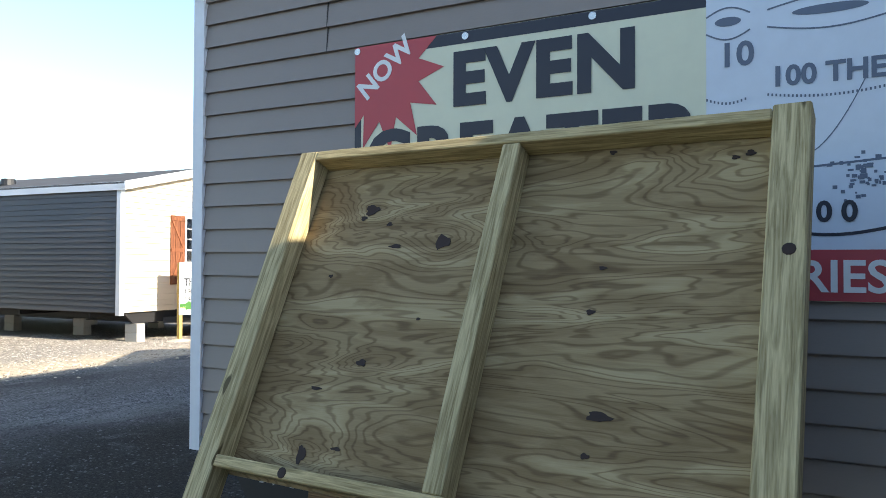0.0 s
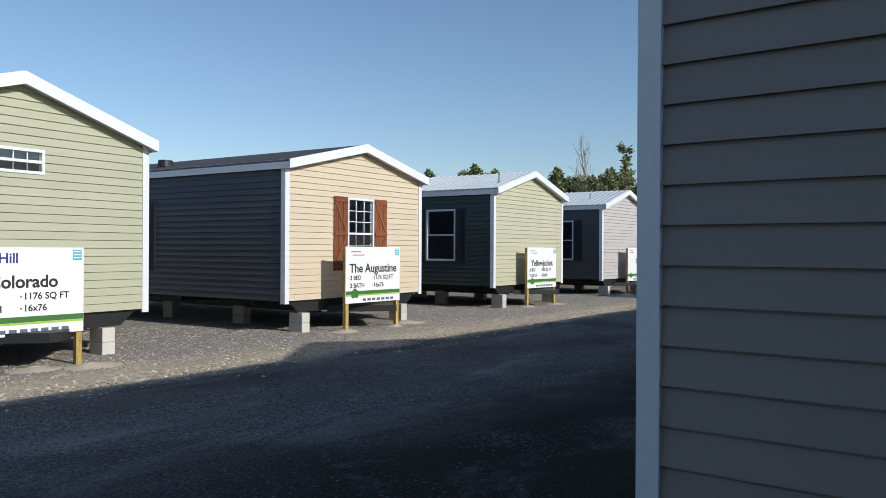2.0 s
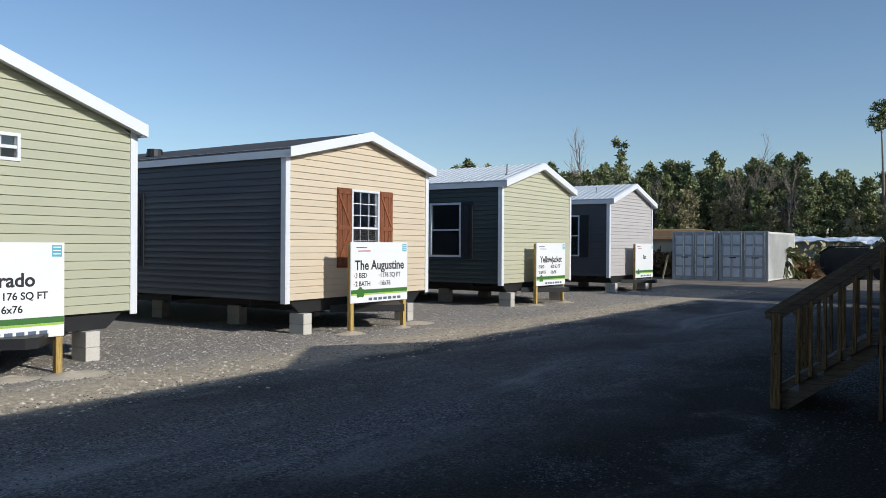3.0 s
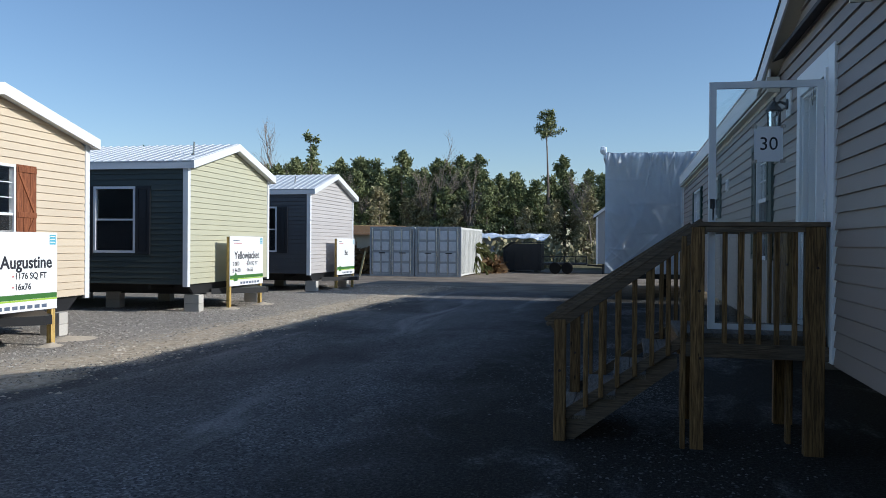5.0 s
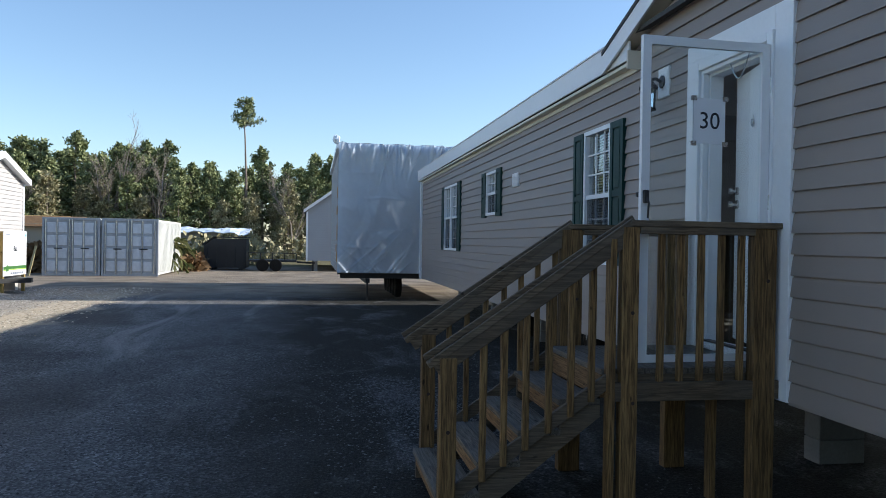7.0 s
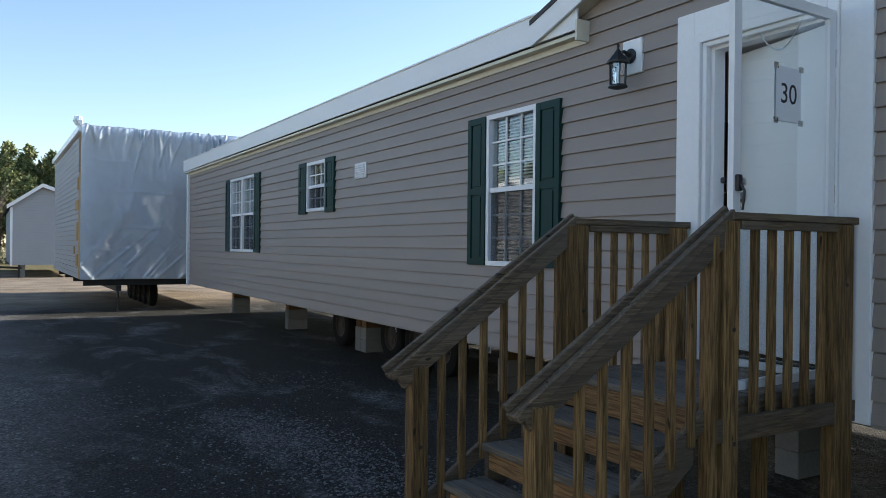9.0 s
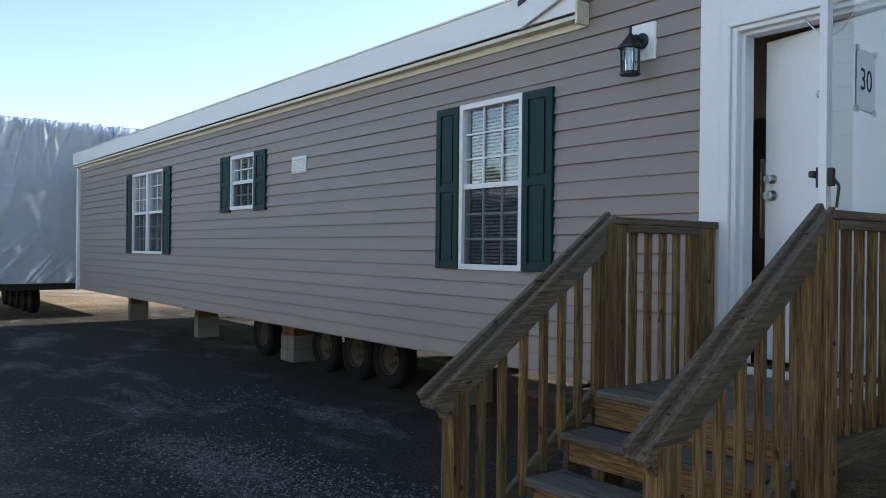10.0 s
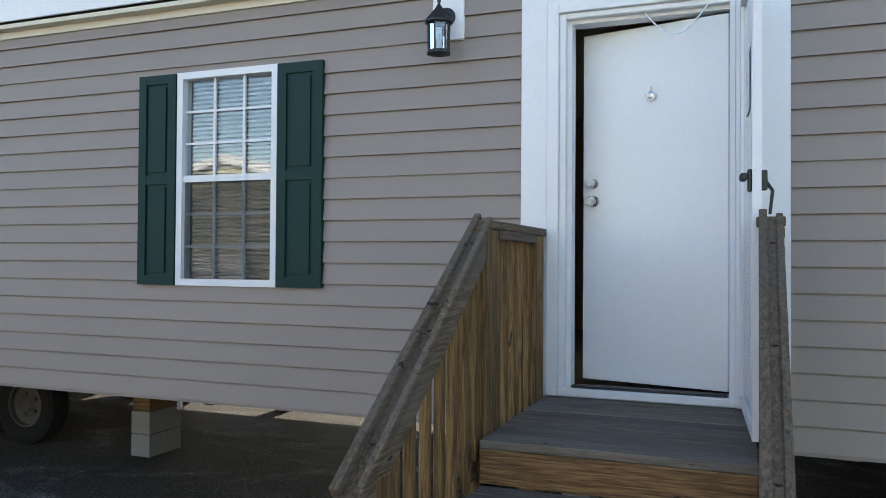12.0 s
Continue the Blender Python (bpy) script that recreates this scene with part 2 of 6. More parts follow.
M_INNER = painted("inner_wallboard", (0.42, 0.38, 0.32), 0.8, 0.06)
M_BLIND = painted("white_blind", (0.42, 0.42, 0.41), 0.5, 0.04)
M_GLASS = glass_material("window_glass")
def screen_material():
    """Fine dark mesh that lets most of the light through."""
    m, nodes, links, b = shader("insect_mesh", 0.8)
    b.inputs["Base Color"].default_value = (0.02, 0.021, 0.023, 1)
    clear = nodes.new("ShaderNodeBsdfTransparent")
    mix = nodes.new("ShaderNodeMixShader")
    mix.inputs[0].default_value = 0.35
    links.new(clear.outputs[0], mix.inputs[1])
    links.new(b.outputs[0], mix.inputs[2])
    links.new(mix.outputs[0], nodes["Material Output"].inputs["Surface"])
    return m


M_SCREEN = screen_material()
M_CHROME = painted("satin_nickel", (0.55, 0.54, 0.52), 0.25, 0.05, 40, 0.05, metal=1.0)
M_PAPER = painted("white_paper", (0.74, 0.76, 0.80), 0.8, 0.02)
M_INK = painted("black_ink", (0.015, 0.017, 0.025), 0.6, 0.1)
M_RAIL_X = timber("weathered_rail", (0.075, 0.05, 0.03), (0.20, 0.145, 0.09), "x", grey=(0.135, 0.112, 0.086))
M_POST_Z = timber("treated_post", (0.085, 0.045, 0.016), (0.29, 0.175, 0.068), "z")
M_DECK_Y = timber("weathered_deck", (0.075, 0.056, 0.038), (0.22, 0.18, 0.135), "y", grey=(0.165, 0.15, 0.132))
M_RISER_Y = timber("treated_riser", (0.12, 0.06, 0.022), (0.29, 0.17, 0.075), "y")
M_PINE_Z = timber("pale_pine_post", (0.33, 0.25, 0.11), (0.56, 0.46, 0.25), "z", spread=0.1)
M_PINE_X = timber("pale_pine_rail", (0.38, 0.28, 0.12), (0.60, 0.47, 0.24), "x", spread=0.1)
M_PLY = plywood_material("plywood_sheet")
M_BROWN = timber("brown_board", (0.16, 0.085, 0.035), (0.30, 0.18, 0.08), "x")
M_KNOT = painted("dark_knot", (0.035, 0.02, 0.015), 0.8, 0.3)
M_STAKE = timber("yellow_stake", (0.42, 0.27, 0.07), (0.62, 0.44, 0.15), "z")
M_SIGNW = painted("sign_white", (0.80, 0.80, 0.79), 0.5, 0.03)
M_SIGNG = painted("sign_green", (0.05, 0.16, 0.03), 0.5, 0.1)
M_SIGNL = painted("sign_lime", (0.36, 0.55, 0.06), 0.5, 0.1)
M_SIGNT = painted("sign_teal", (0.12, 0.42, 0.55), 0.5, 0.1)
M_SIGNB = painted("sign_blue", (0.02, 0.03, 0.22), 0.5, 0.1)
M_SIGNR = painted("sign_red", (0.42, 0.05, 0.05), 0.5, 0.1)
M_BANNER = painted("banner_cream", (0.70, 0.70, 0.52), 0.45, 0.05, 12)
M_BANRED = painted("banner_red", (0.48, 0.055, 0.07), 0.45, 0.06, 12)
M_BANINK = painted("banner_navy", (0.014, 0.018, 0.035), 0.45, 0.1, 12)
M_BANPALE = painted("banner_pale", (0.64, 0.70, 0.78), 0.45, 0.06, 12)
M_BANGREY = painted("banner_grey", (0.11, 0.14, 0.20), 0.45, 0.1, 12)
M_CONT = painted("container_paint", (0.40, 0.415, 0.43), 0.6, 0.2, 8, 0.1)
# Panels coloured paler than the leaves so their shallow relief reads.
M_CONTPANEL = painted("container_panel_pale", (0.66, 0.68, 0.70), 0.6, 0.15, 8, 0.1)
M_CONTSIDE = painted("container_side", (0.60, 0.60, 0.57), 0.6, 0.12, 8, 0.1)
M_TARP = painted("white_plastic", (0.76, 0.83, 0.92), 0.22, 0.04, 6, 0.1)
M_GREYVINYL = painted("grey_vinyl", (0.31, 0.32, 0.34), 0.55, 0.06, 40, 0.12, (1, 1, 8))
M_OSB = painted("osb_sheet", (0.40, 0.24, 0.09), 0.8, 0.3, 25, 0.2)
M_BARK = painted("pine_bark", (0.24, 0.19, 0.15), 0.95, 0.3, 12, 0.8, (1, 1, 0.3))
M_BARE = painted("bare_twigs", (0.24, 0.20, 0.165), 0.95, 0.2, 12, 0.5)
M_NEEDLE = leaves("pine_needles", (0.075, 0.10, 0.04), (0.33, 0.35, 0.16))
M_SCRUB = leaves("winter_scrub", (0.16, 0.15, 0.075), (0.46, 0.41, 0.24))
M_PALM = leaves("palm_fronds", (0.05, 0.07, 0.02), (0.20, 0.19, 0.07))
M_BRUSH = leaves("dry_brush", (0.12, 0.07, 0.03), (0.28, 0.17, 0.08))

# ---- mesh helpers ----
def thing(name, x=0, y=0, z=0, label="", category="", group="", kind=""):
    ob = new(name)
    ob.empty_display_size = 0.2
    ob.matrix_basis = Matrix.Translation((x, y, z))
    return tagged(ob, label, category, group, kind)


def part(name, bm, material, parent, label=""):
    me = bm
    if isinstance(bm, bmesh.types.BMesh):
        me = bpy.data.meshes.new(name)
        bm.to_mesh(me)
        bm.free()
    if not me.materials:
        me.materials.append(material)
    ob = new(name, me)
    if parent is not None:
        ob.parent = parent
        if parent.parent is None:
            ob.matrix_parent_inverse = parent.matrix_basis.inverted()
    if label:
        ob["label"] = label
    return ob


def box(x0, x1, y0, y1, z0, z1, bm=None, bevel=0.0):
    own = bmesh.new()
    v = [own.verts.new((x, y, z)) for z in (z0, z1) for y in (y0, y1) for x in (x0, x1)]
    for f in ((0, 2, 3, 1), (4, 5, 7, 6), (0, 1, 5, 4), (2, 6, 7, 3), (0, 4, 6, 2), (1, 3, 7, 5)):
        own.faces.new([v[i] for i in f])
    if bevel:
        bmesh.ops.bevel(own, geom=own.edges[:], offset=bevel, segments=1, affect="EDGES", profile=0.5)
    if bm is None:
        return own
    merge(bm, own)
    return bm


def merge(bm, other):
    me = bpy.data.meshes.new("tmp")
    other.to_mesh(me)
    other.free()
    bm.from_mesh(me)
    bpy.data.meshes.remove(me)


def beam(p, q, w, h, up=(0, 0, 1), bevel=0.004, bm=None):
    """A bar from p to q, w wide across and h high."""
    p, q = Vector(p), Vector(q)
    d = (q - p)
    length = d.length
    d.normalize()
    side = d.cross(Vector(up)).normalized()
    top = side.cross(d)
    own = box(0, length, -w / 2, w / 2, -h / 2, h / 2, bevel=bevel)
    m = Matrix((d, -side, top)).transposed().to_4x4()
    m.translation = p
    own.transform(m)
    if bm is None:
        return own
    merge(bm, own)
    return bm


def cyl(p, q, r0, r1=None, n=16, bm=None):
    p, q = Vector(p), Vector(q)
    own = bmesh.new()
    bmesh.ops.create_cone(own, cap_ends=True, segments=n, radius1=r0, radius2=r0 if r1 is None else r1, depth=(q - p).length)
    m = (q - p).to_track_quat("Z", "Y").to_matrix().to_4x4()
    m.translation = (p + q) / 2
    own.transform(m)
    if bm is None:
        return own
    merge(bm, own)
    return bm


def lathe(profile, n=24):
    """Radius and height pairs turned about z."""
    bm = bmesh.new()
    rings = [[bm.verts.new((r * math.cos(2 * math.pi * i / n), r * math.sin(2 * math.pi * i / n), z)) for i in range(n)] for r, z in profile]
    for a, b in zip(rings, rings[1:]):
        for i in range(n):
            bm.faces.new((a[i], a[(i + 1) % n], b[(i + 1) % n], b[i]))
    for r, flip in ((rings[0], True), (rings[-1], False)):
        bm.faces.new(r[::-1] if flip else r)
    return bm


def prism(points, p0, p1):
    """A flat outline (list of 3D points) pushed along p1 - p0."""
    bm = bmesh.new()
    d = Vector(p1) - Vector(p0)
    a = [bm.verts.new(Vector(p)) for p in points]
    b = [bm.verts.new(Vector(p) + d) for p in points]
    bm.faces.new(a[::-1])
    bm.faces.new(b)
    n = len(a)
    for i in range(n):
        bm.faces.new((a[i], a[(i + 1) % n], b[(i + 1) % n], b[i]))
    bmesh.ops.recalc_face_normals(bm, faces=bm.faces[:])
    return bm


def lettering(body, size, m, material, parent, spacing=1.0, align="LEFT", bold=0.0):
    cu = bpy.data.curves.new("lettering", "FONT")
    cu.body, cu.size, cu.align_x, cu.space_character = body, size, align, spacing
    cu.extrude, cu.offset = 0.0012, bold
    cu.resolution_u = 4
    ob = bpy.data.objects.new("tmp", cu)
    scene.collection.objects.link(ob)
    me = bpy.data.meshes.new_from_object(ob.evaluated_get(bpy.context.evaluated_depsgraph_get()))
    bpy.data.objects.remove(ob)
    me.materials.clear()
    me.transform(m)
    return part("lettering", me, material, parent)


EAST = Matrix(((0, 0, 1, 0), (1, 0, 0, 0), (0, 1, 0, 0), (0, 0, 0, 1)))      # text that faces +x, reading along +y
SOUTH = Matrix(((1, 0, 0, 0), (0, 0, -1, 0), (0, 1, 0, 0), (0, 0, 0, 1)))    # text that faces -y, reading along +x


def cells(u0, u1, z0, z1, holes):
    """The rectangles that are left of a wall round its holes."""
    us = sorted({u0, u1, *[h for a in holes for h in a[:2] if u0 < h < u1]})
    out = []
    for a, b in zip(us, us[1:]):
        zs = [z0]
        for h in sorted((h for h in holes if h[0] < (a + b) / 2 < h[1]), key=lambda h: h[2]):
            zs += [h[2], h[3]]
        zs.append(z1)
        out += [(a, b, zs[i], zs[i + 1]) for i in range(0, len(zs), 2) if zs[i + 1] - zs[i] > 1e-4]
    return out


LAP = 0.1305


def siding(parent, material, place, z0, top, u0, u1, holes=(), lap=LAP, crown=None):
    """Lap siding, one board a course. place(u, d, z): the point at u along the wall, d out of it. top(u): the height where the wall ends there."""
    crown = (u0 + u1) / 2 if crown is None else crown
    zmax = max(top(u0), top(u1), top(crown))
    k = 0
    while z0 + k * lap < zmax - 0.02:
        za, zb = z0 + k * lap, min(z0 + (k + 1) * lap, zmax)
        k += 1
        cuts = sorted({za, zb, *[h for a in holes for h in a[2:] if za < h < zb]})
        for p, q in zip(cuts, cuts[1:]):
            us = [u0, u1]
            for h in sorted(holes):
                if h[2] < (p + q) / 2 < h[3]:
                    us[-1:-1] = [h[0], h[1]]
            for a, b in zip(us[::2], us[1::2]):
                lo, hi = [a, b], [a, b]
                for row, z in ((lo, p), (hi, q)):
                    for i in (0, 1):
                        if top(row[i]) < z - 1e-6:          # clip against the slope of the gable
                            s, e = row[i], crown
                            if top(crown) < z:
                                row[i] = crown
                                continue
                            for _ in range(18):
                                c = (s + e) / 2
                                s, e = (c, e) if top(c) < z else (s, c)
                            row[i] = e
                if lo[1] - lo[0] < 0.02:
                    continue
                dp, dq = 0.023 - 0.016 * (p - za) / lap, 0.023 - 0.016 * (q - za) / lap
                bm = bmesh.new()
                full = q > zb - 1e-6 and q - p > 0.03
                zg = q - 0.012 if full else q
                k1 = (zg - p) / (q - p)
                mid = [lo[0] + (hi[0] - lo[0]) * k1, lo[1] + (hi[1] - lo[1]) * k1]
                rows_ = [(lo, p, 0.0005), (lo, p, dp), (mid, zg, dq)] + ([(mid, zg, 0.001), (hi, q, 0.001)] if full else [(hi, q, 0.0005)])
                f = [[bm.verts.new(place(us_[i], d, z)) for i in (0, 1)] for us_, z, d in rows_]
                for r0, r1 in zip(f, f[1:]):
                    bm.faces.new((r0[0], r0[1], r1[1], r1[0]))
                bmesh.ops.recalc_face_normals(bm, faces=bm.faces[:])
                part("siding_board", bm, material, parent)


def window_unit(name, parent, place, u0, u1, z0, z1, cols=3, rows=3, blind=True, fr=0.045, frame_material=None, upper_rows=None, label="", screen=True):
    """A single-hung window with grilles: frame, sashes, panes and a blind behind. place(u, d, z) as for siding."""
    fm = frame_material or M_WHITE

    def slab(a, b, lo, hi, d0, d1, bm):
        pts = [Vector(place(u, d, z)) for z in (lo, hi) for d in (d0, d1) for u in (a, b)]
        v = [bm.verts.new(p) for p in pts]
        for f in ((0, 1, 3, 2), (4, 6, 7, 5), (0, 4, 5, 1), (2, 3, 7, 6), (0, 2, 6, 4), (1, 5, 7, 3)):
            bm.faces.new([v[i] for i in f])

    def done(nm, bm, mt, par, lb=""):
        bmesh.ops.recalc_face_normals(bm, faces=bm.faces[:])
        return part(nm, bm, mt, par, lb)
    bm = bmesh.new()
    for a, b, lo, hi in ((u0, u0 + fr, z0, z1), (u1 - fr, u1, z0, z1), (u0 + fr, u1 - fr, z1 - fr, z1), (u0 + fr, u1 - fr, z0, z0 + fr)):
        slab(a, b, lo, hi, -0.06, 0.034, bm)
    win = done(name, bm, fm, parent, label)
    zm = (z0 + z1) / 2
    a, b = u0 + fr, u1 - fr
    bm = bmesh.new()
    slab(a, b, zm - 0.022, zm + 0.022, -0.045, 0.016, bm)
    done("meeting_rail", bm, fm, win)
    for lo, hi, nr in ((zm + 0.022, z1 - fr, upper_rows or rows), (z0 + fr, zm - 0.022, rows)):
        for i in range(1, cols):
            u = a + (b - a) * i / cols
            bm = bmesh.new()
            slab(u - 0.008, u + 0.008, lo, hi, -0.018, -0.002, bm)
            done("grille_bar", bm, fm, win)
        for i in range(1, nr):
            z = lo + (hi - lo) * i / nr
            bm = bmesh.new()
            slab(a, b, z - 0.008, z + 0.008, -0.017, -0.003, bm)
            done("grille_bar", bm, fm, win)
        bm = bmesh.new()
        slab(a, b, lo, hi, -0.026, -0.021, bm)
        pane = done("pane", bm, M_GLASS, win)
        pane.visible_shadow = False
    if screen:
        bm = bmesh.new()
        slab(a, b, z0 + fr, zm - 0.022, 0.0, 0.001, bm)
        done("insect_screen", bm, M_SCREEN, win, "dark insect screen").visible_shadow = False
    if blind:
        n = int((z1 - z0 - 0.1) / 0.03)
        bm = bmesh.new()
        for i in range(n):
            z = z0 + 0.06 + i * 0.03
            pts = [place(u, d, zz) for u, d, zz in ((a, -0.075, z), (b, -0.075, z), (b, -0.09, z + 0.018), (a, -0.09, z + 0.018))]
            bm.faces.new([bm.verts.new(p) for p in pts])
        done("blind", bm, M_BLIND, win, "white slatted blind")
    return win


def raised_shutter(parent, place, u0, u1, z0, z1, material=None):
    mt = material or M_SHUTTER

    def slab(name, a, b, lo, hi, d0, d1, par, label=""):
        bm = bmesh.new()
        v = [bm.verts.new(place(u, d, z)) for z in (lo, hi) for d in (d0, d1) for u in (a, b)]
        for f in ((0, 1, 3, 2), (4, 6, 7, 5), (0, 4, 5, 1), (2, 3, 7, 6), (0, 2, 6, 4), (1, 5, 7, 3)):
            bm.faces.new([v[k] for k in f])
        bmesh.ops.recalc_face_normals(bm, faces=bm.faces[:])
        return part(name, bm, mt, par, label)
    st = (u1 - u0) * 0.2
    zm = z0 + (z1 - z0) * 0.5
    sh = slab("shutter", u0, u1, z0, z1, 0.0, 0.03, parent, "shutter with two raised panels")
    for a, b in ((u0, u0 + st), (u1 - st, u1)):
        slab("stile", a, b, z0, z1, 0.0302, 0.046, sh)
    for lo, hi in ((z1 - st, z1), (z0, z0 + st), (zm - st * 0.5, zm + st * 0.5)):
        slab("rail", u0 + st, u1 - st, lo, hi, 0.0302, 0.045, sh)
    for lo, hi in ((z0 + st, zm - st * 0.5), (zm + st * 0.5, z1 - st)):
        slab("raised_panel", u0 + st * 1.35, u1 - st * 1.35, lo + st * 0.35, hi - st * 0.35, 0.0302, 0.042, sh)
    return sh

# ---- ground ----
bm = bmesh.new()
R, N = 900.0, 90
axis = [math.copysign(abs(i / (N / 2)) ** 3, i) * R for i in range(-N // 2, N // 2 + 1)]
grid = {(i, j): bm.verts.new((x, y, 0)) for i, x in enumerate(axis) for j, y in enumerate(axis)}
for i in range(N):
    for j in range(N):
        bm.faces.new((grid[i, j], grid[i + 1, j], grid[i + 1, j + 1], grid[i, j + 1]))
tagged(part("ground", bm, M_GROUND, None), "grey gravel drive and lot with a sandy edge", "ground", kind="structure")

# ---- the taupe home with the porch ----
W, Y0, Y1, X1 = -3.776, 3.3, 27.05, 0.75          # door wall, banner end, far end, rear wall
FLOOR, EAVE = 0.757, 3.36
RIDGE_X, SLOPE = (-3.776 + 0.75) / 2, 0.25
home = thing("mobile_home", W, Y0, 0, "taupe vinyl mobile home on block piers with white trim", "mobile home")


def west(u, d, z):
    return (W - d, u, z)


def south(u, d, z):
    return (u, Y0 - d, z)


DOOR = (10.57, 11.60, 0.95, 3.12)
WINS = [(13.34, 14.125, 1.51, 2.93), (18.255, 19.01, 2.18, 2.905), (21.68, 22.475, 1.55, 2.95), (22.495, 23.30, 1.55, 2.95)]
VENT = (16.89, 17.235, 2.545, 2.745)
GAB_C, GAB_H = 11.1, 2.1                          # the small gable above the door
GAB_TOP = 4.18


def west_top(u):
    return EAVE if abs(u - GAB_C) > GAB_H else max(EAVE, GAB_TOP - 0.1 - (GAB_TOP - 3.5) / GAB_H * abs(u - GAB_C))


def south_top(u):
    return EAVE + 0.05 + SLOPE * (RIDGE_X - W - abs(u - RIDGE_X))


bm = bmesh.new()
for a, b, lo, hi in cells(Y0, Y1, FLOOR, EAVE, [DOOR] + WINS):
    box(W, W + 0.1, a, b, lo, hi, bm)
part("wall_west", bm, M_INNER, home)
part("wall_south", prism([(W + 0.1, Y0, FLOOR), (X1 - 0.1, Y0, FLOOR), (X1 - 0.1, Y0, EAVE), (RIDGE_X, Y0, south_top(RIDGE_X) - 0.02), (W + 0.1, Y0, EAVE)], (0, 0, 0), (0, 0.1, 0)), M_INNER, home)
part("wall_north", prism([(W + 0.1, Y1 - 0.1, FLOOR), (X1 - 0.1, Y1 - 0.1, FLOOR), (X1 - 0.1, Y1 - 0.1, EAVE), (RIDGE_X, Y1 - 0.1, south_top(RIDGE_X) - 0.02), (W + 0.1, Y1 - 0.1, EAVE)], (0, 0, 0), (0, 0.1, 0)), M_TAUPE, home)
bm = bmesh.new()
for a, b, lo, hi in cells(Y0, Y1, FLOOR, EAVE, [(13.2, 13.85, 1.85, 2.8)]):
    box(X1 - 0.1, X1, a, b, lo, hi, bm)
part("wall_east", bm, M_TAUPE, home)
window_unit("window", home, lambda u, d, z: (X1 + d, u, z), 13.2, 13.85, 1.85, 2.8, 3, 2, blind=False, screen=False)
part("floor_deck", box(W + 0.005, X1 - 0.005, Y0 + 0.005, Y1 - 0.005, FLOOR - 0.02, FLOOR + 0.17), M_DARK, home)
part("inner_ceiling", box(W + 0.1, X1 - 0.1, Y0 + 0.1, Y1 - 0.1, EAVE - 0.08, EAVE - 0.02), M_INNER, home)
# Coloured dark in place of the shade seen through the ajar door.
part("partition", box(W + 0.1, X1 - 0.1, 14.6, 14.7, FLOOR + 0.17, EAVE - 0.08), M_DARK, home, "inner wall coloured dark to stand for the unlit room")
part("partition", box(W + 0.1, X1 - 0.1, 8.2, 8.3, FLOOR + 0.17, EAVE - 0.08), M_INNER, home)

# roof
pitch = []
for s, lab in ((-1, "west"), (1, "east")):
    xe = RIDGE_X + s * (RIDGE_X - W + 0.12)
    ze, zr = EAVE + 0.25, EAVE + 0.25 + SLOPE * (RIDGE_X - W + 0.12)
    part("roof", prism([(xe, Y0 - 0.12, ze), (RIDGE_X, Y0 - 0.12, zr), (RIDGE_X, Y0 - 0.12, zr + 0.04), (xe, Y0 - 0.12, ze + 0.04)], (0, 0, 0), (0, Y1 - Y0 + 0.24, 0)), M_SHINGLE, home)
    part("rake_board", prism([(xe, Y0 - 0.14, ze - 0.16), (RIDGE_X, Y0 - 0.14, zr - 0.16), (RIDGE_X, Y0 - 0.14, zr + 0.03), (xe, Y0 - 0.14, ze + 0.03)], (0, 0, 0), (0, 0.02, 0)), M_WHITE, home)
    part("rake_board", prism([(xe, Y1 + 0.12, ze - 0.16), (RIDGE_X, Y1 + 0.12, zr - 0.16), (RIDGE_X, Y1 + 0.12, zr + 0.03), (xe, Y1 + 0.12, ze + 0.03)], (0, 0, 0), (0, 0.02, 0)), M_WHITE, home)
XE = W - 0.13
for a, b in ((Y0 - 0.12, GAB_C - 1.6), (GAB_C + 1.6, Y1 + 0.12)):
    part("fascia", box(XE, XE + 0.02, a, b, EAVE + 0.045, EAVE + 0.295, bevel=0.003), M_WHITE, home)
    part("drip_edge", box(XE - 0.015, XE + 0.03, a, b, EAVE + 0.286, EAVE + 0.302), M_WHITE, home)
    part("soffit", box(XE + 0.02, W + 0.02, a, b, EAVE, EAVE + 0.03), M_SOFFIT, home)
    part("frieze_board", box(W - 0.03, W - 0.015, a, b, EAVE - 0.05, EAVE, bevel=0.002), M_SOFFIT, home)
# the gable above the door
gx = W - 0.17
gs = (GAB_TOP - 3.5) / GAB_H
part("gable_wall", prism([(W, GAB_C - GAB_H, EAVE), (W, GAB_C + GAB_H, EAVE), (W, GAB_C, GAB_TOP - 0.06)], (0, 0, 0), (0.08, 0, 0)), M_INNER, home)
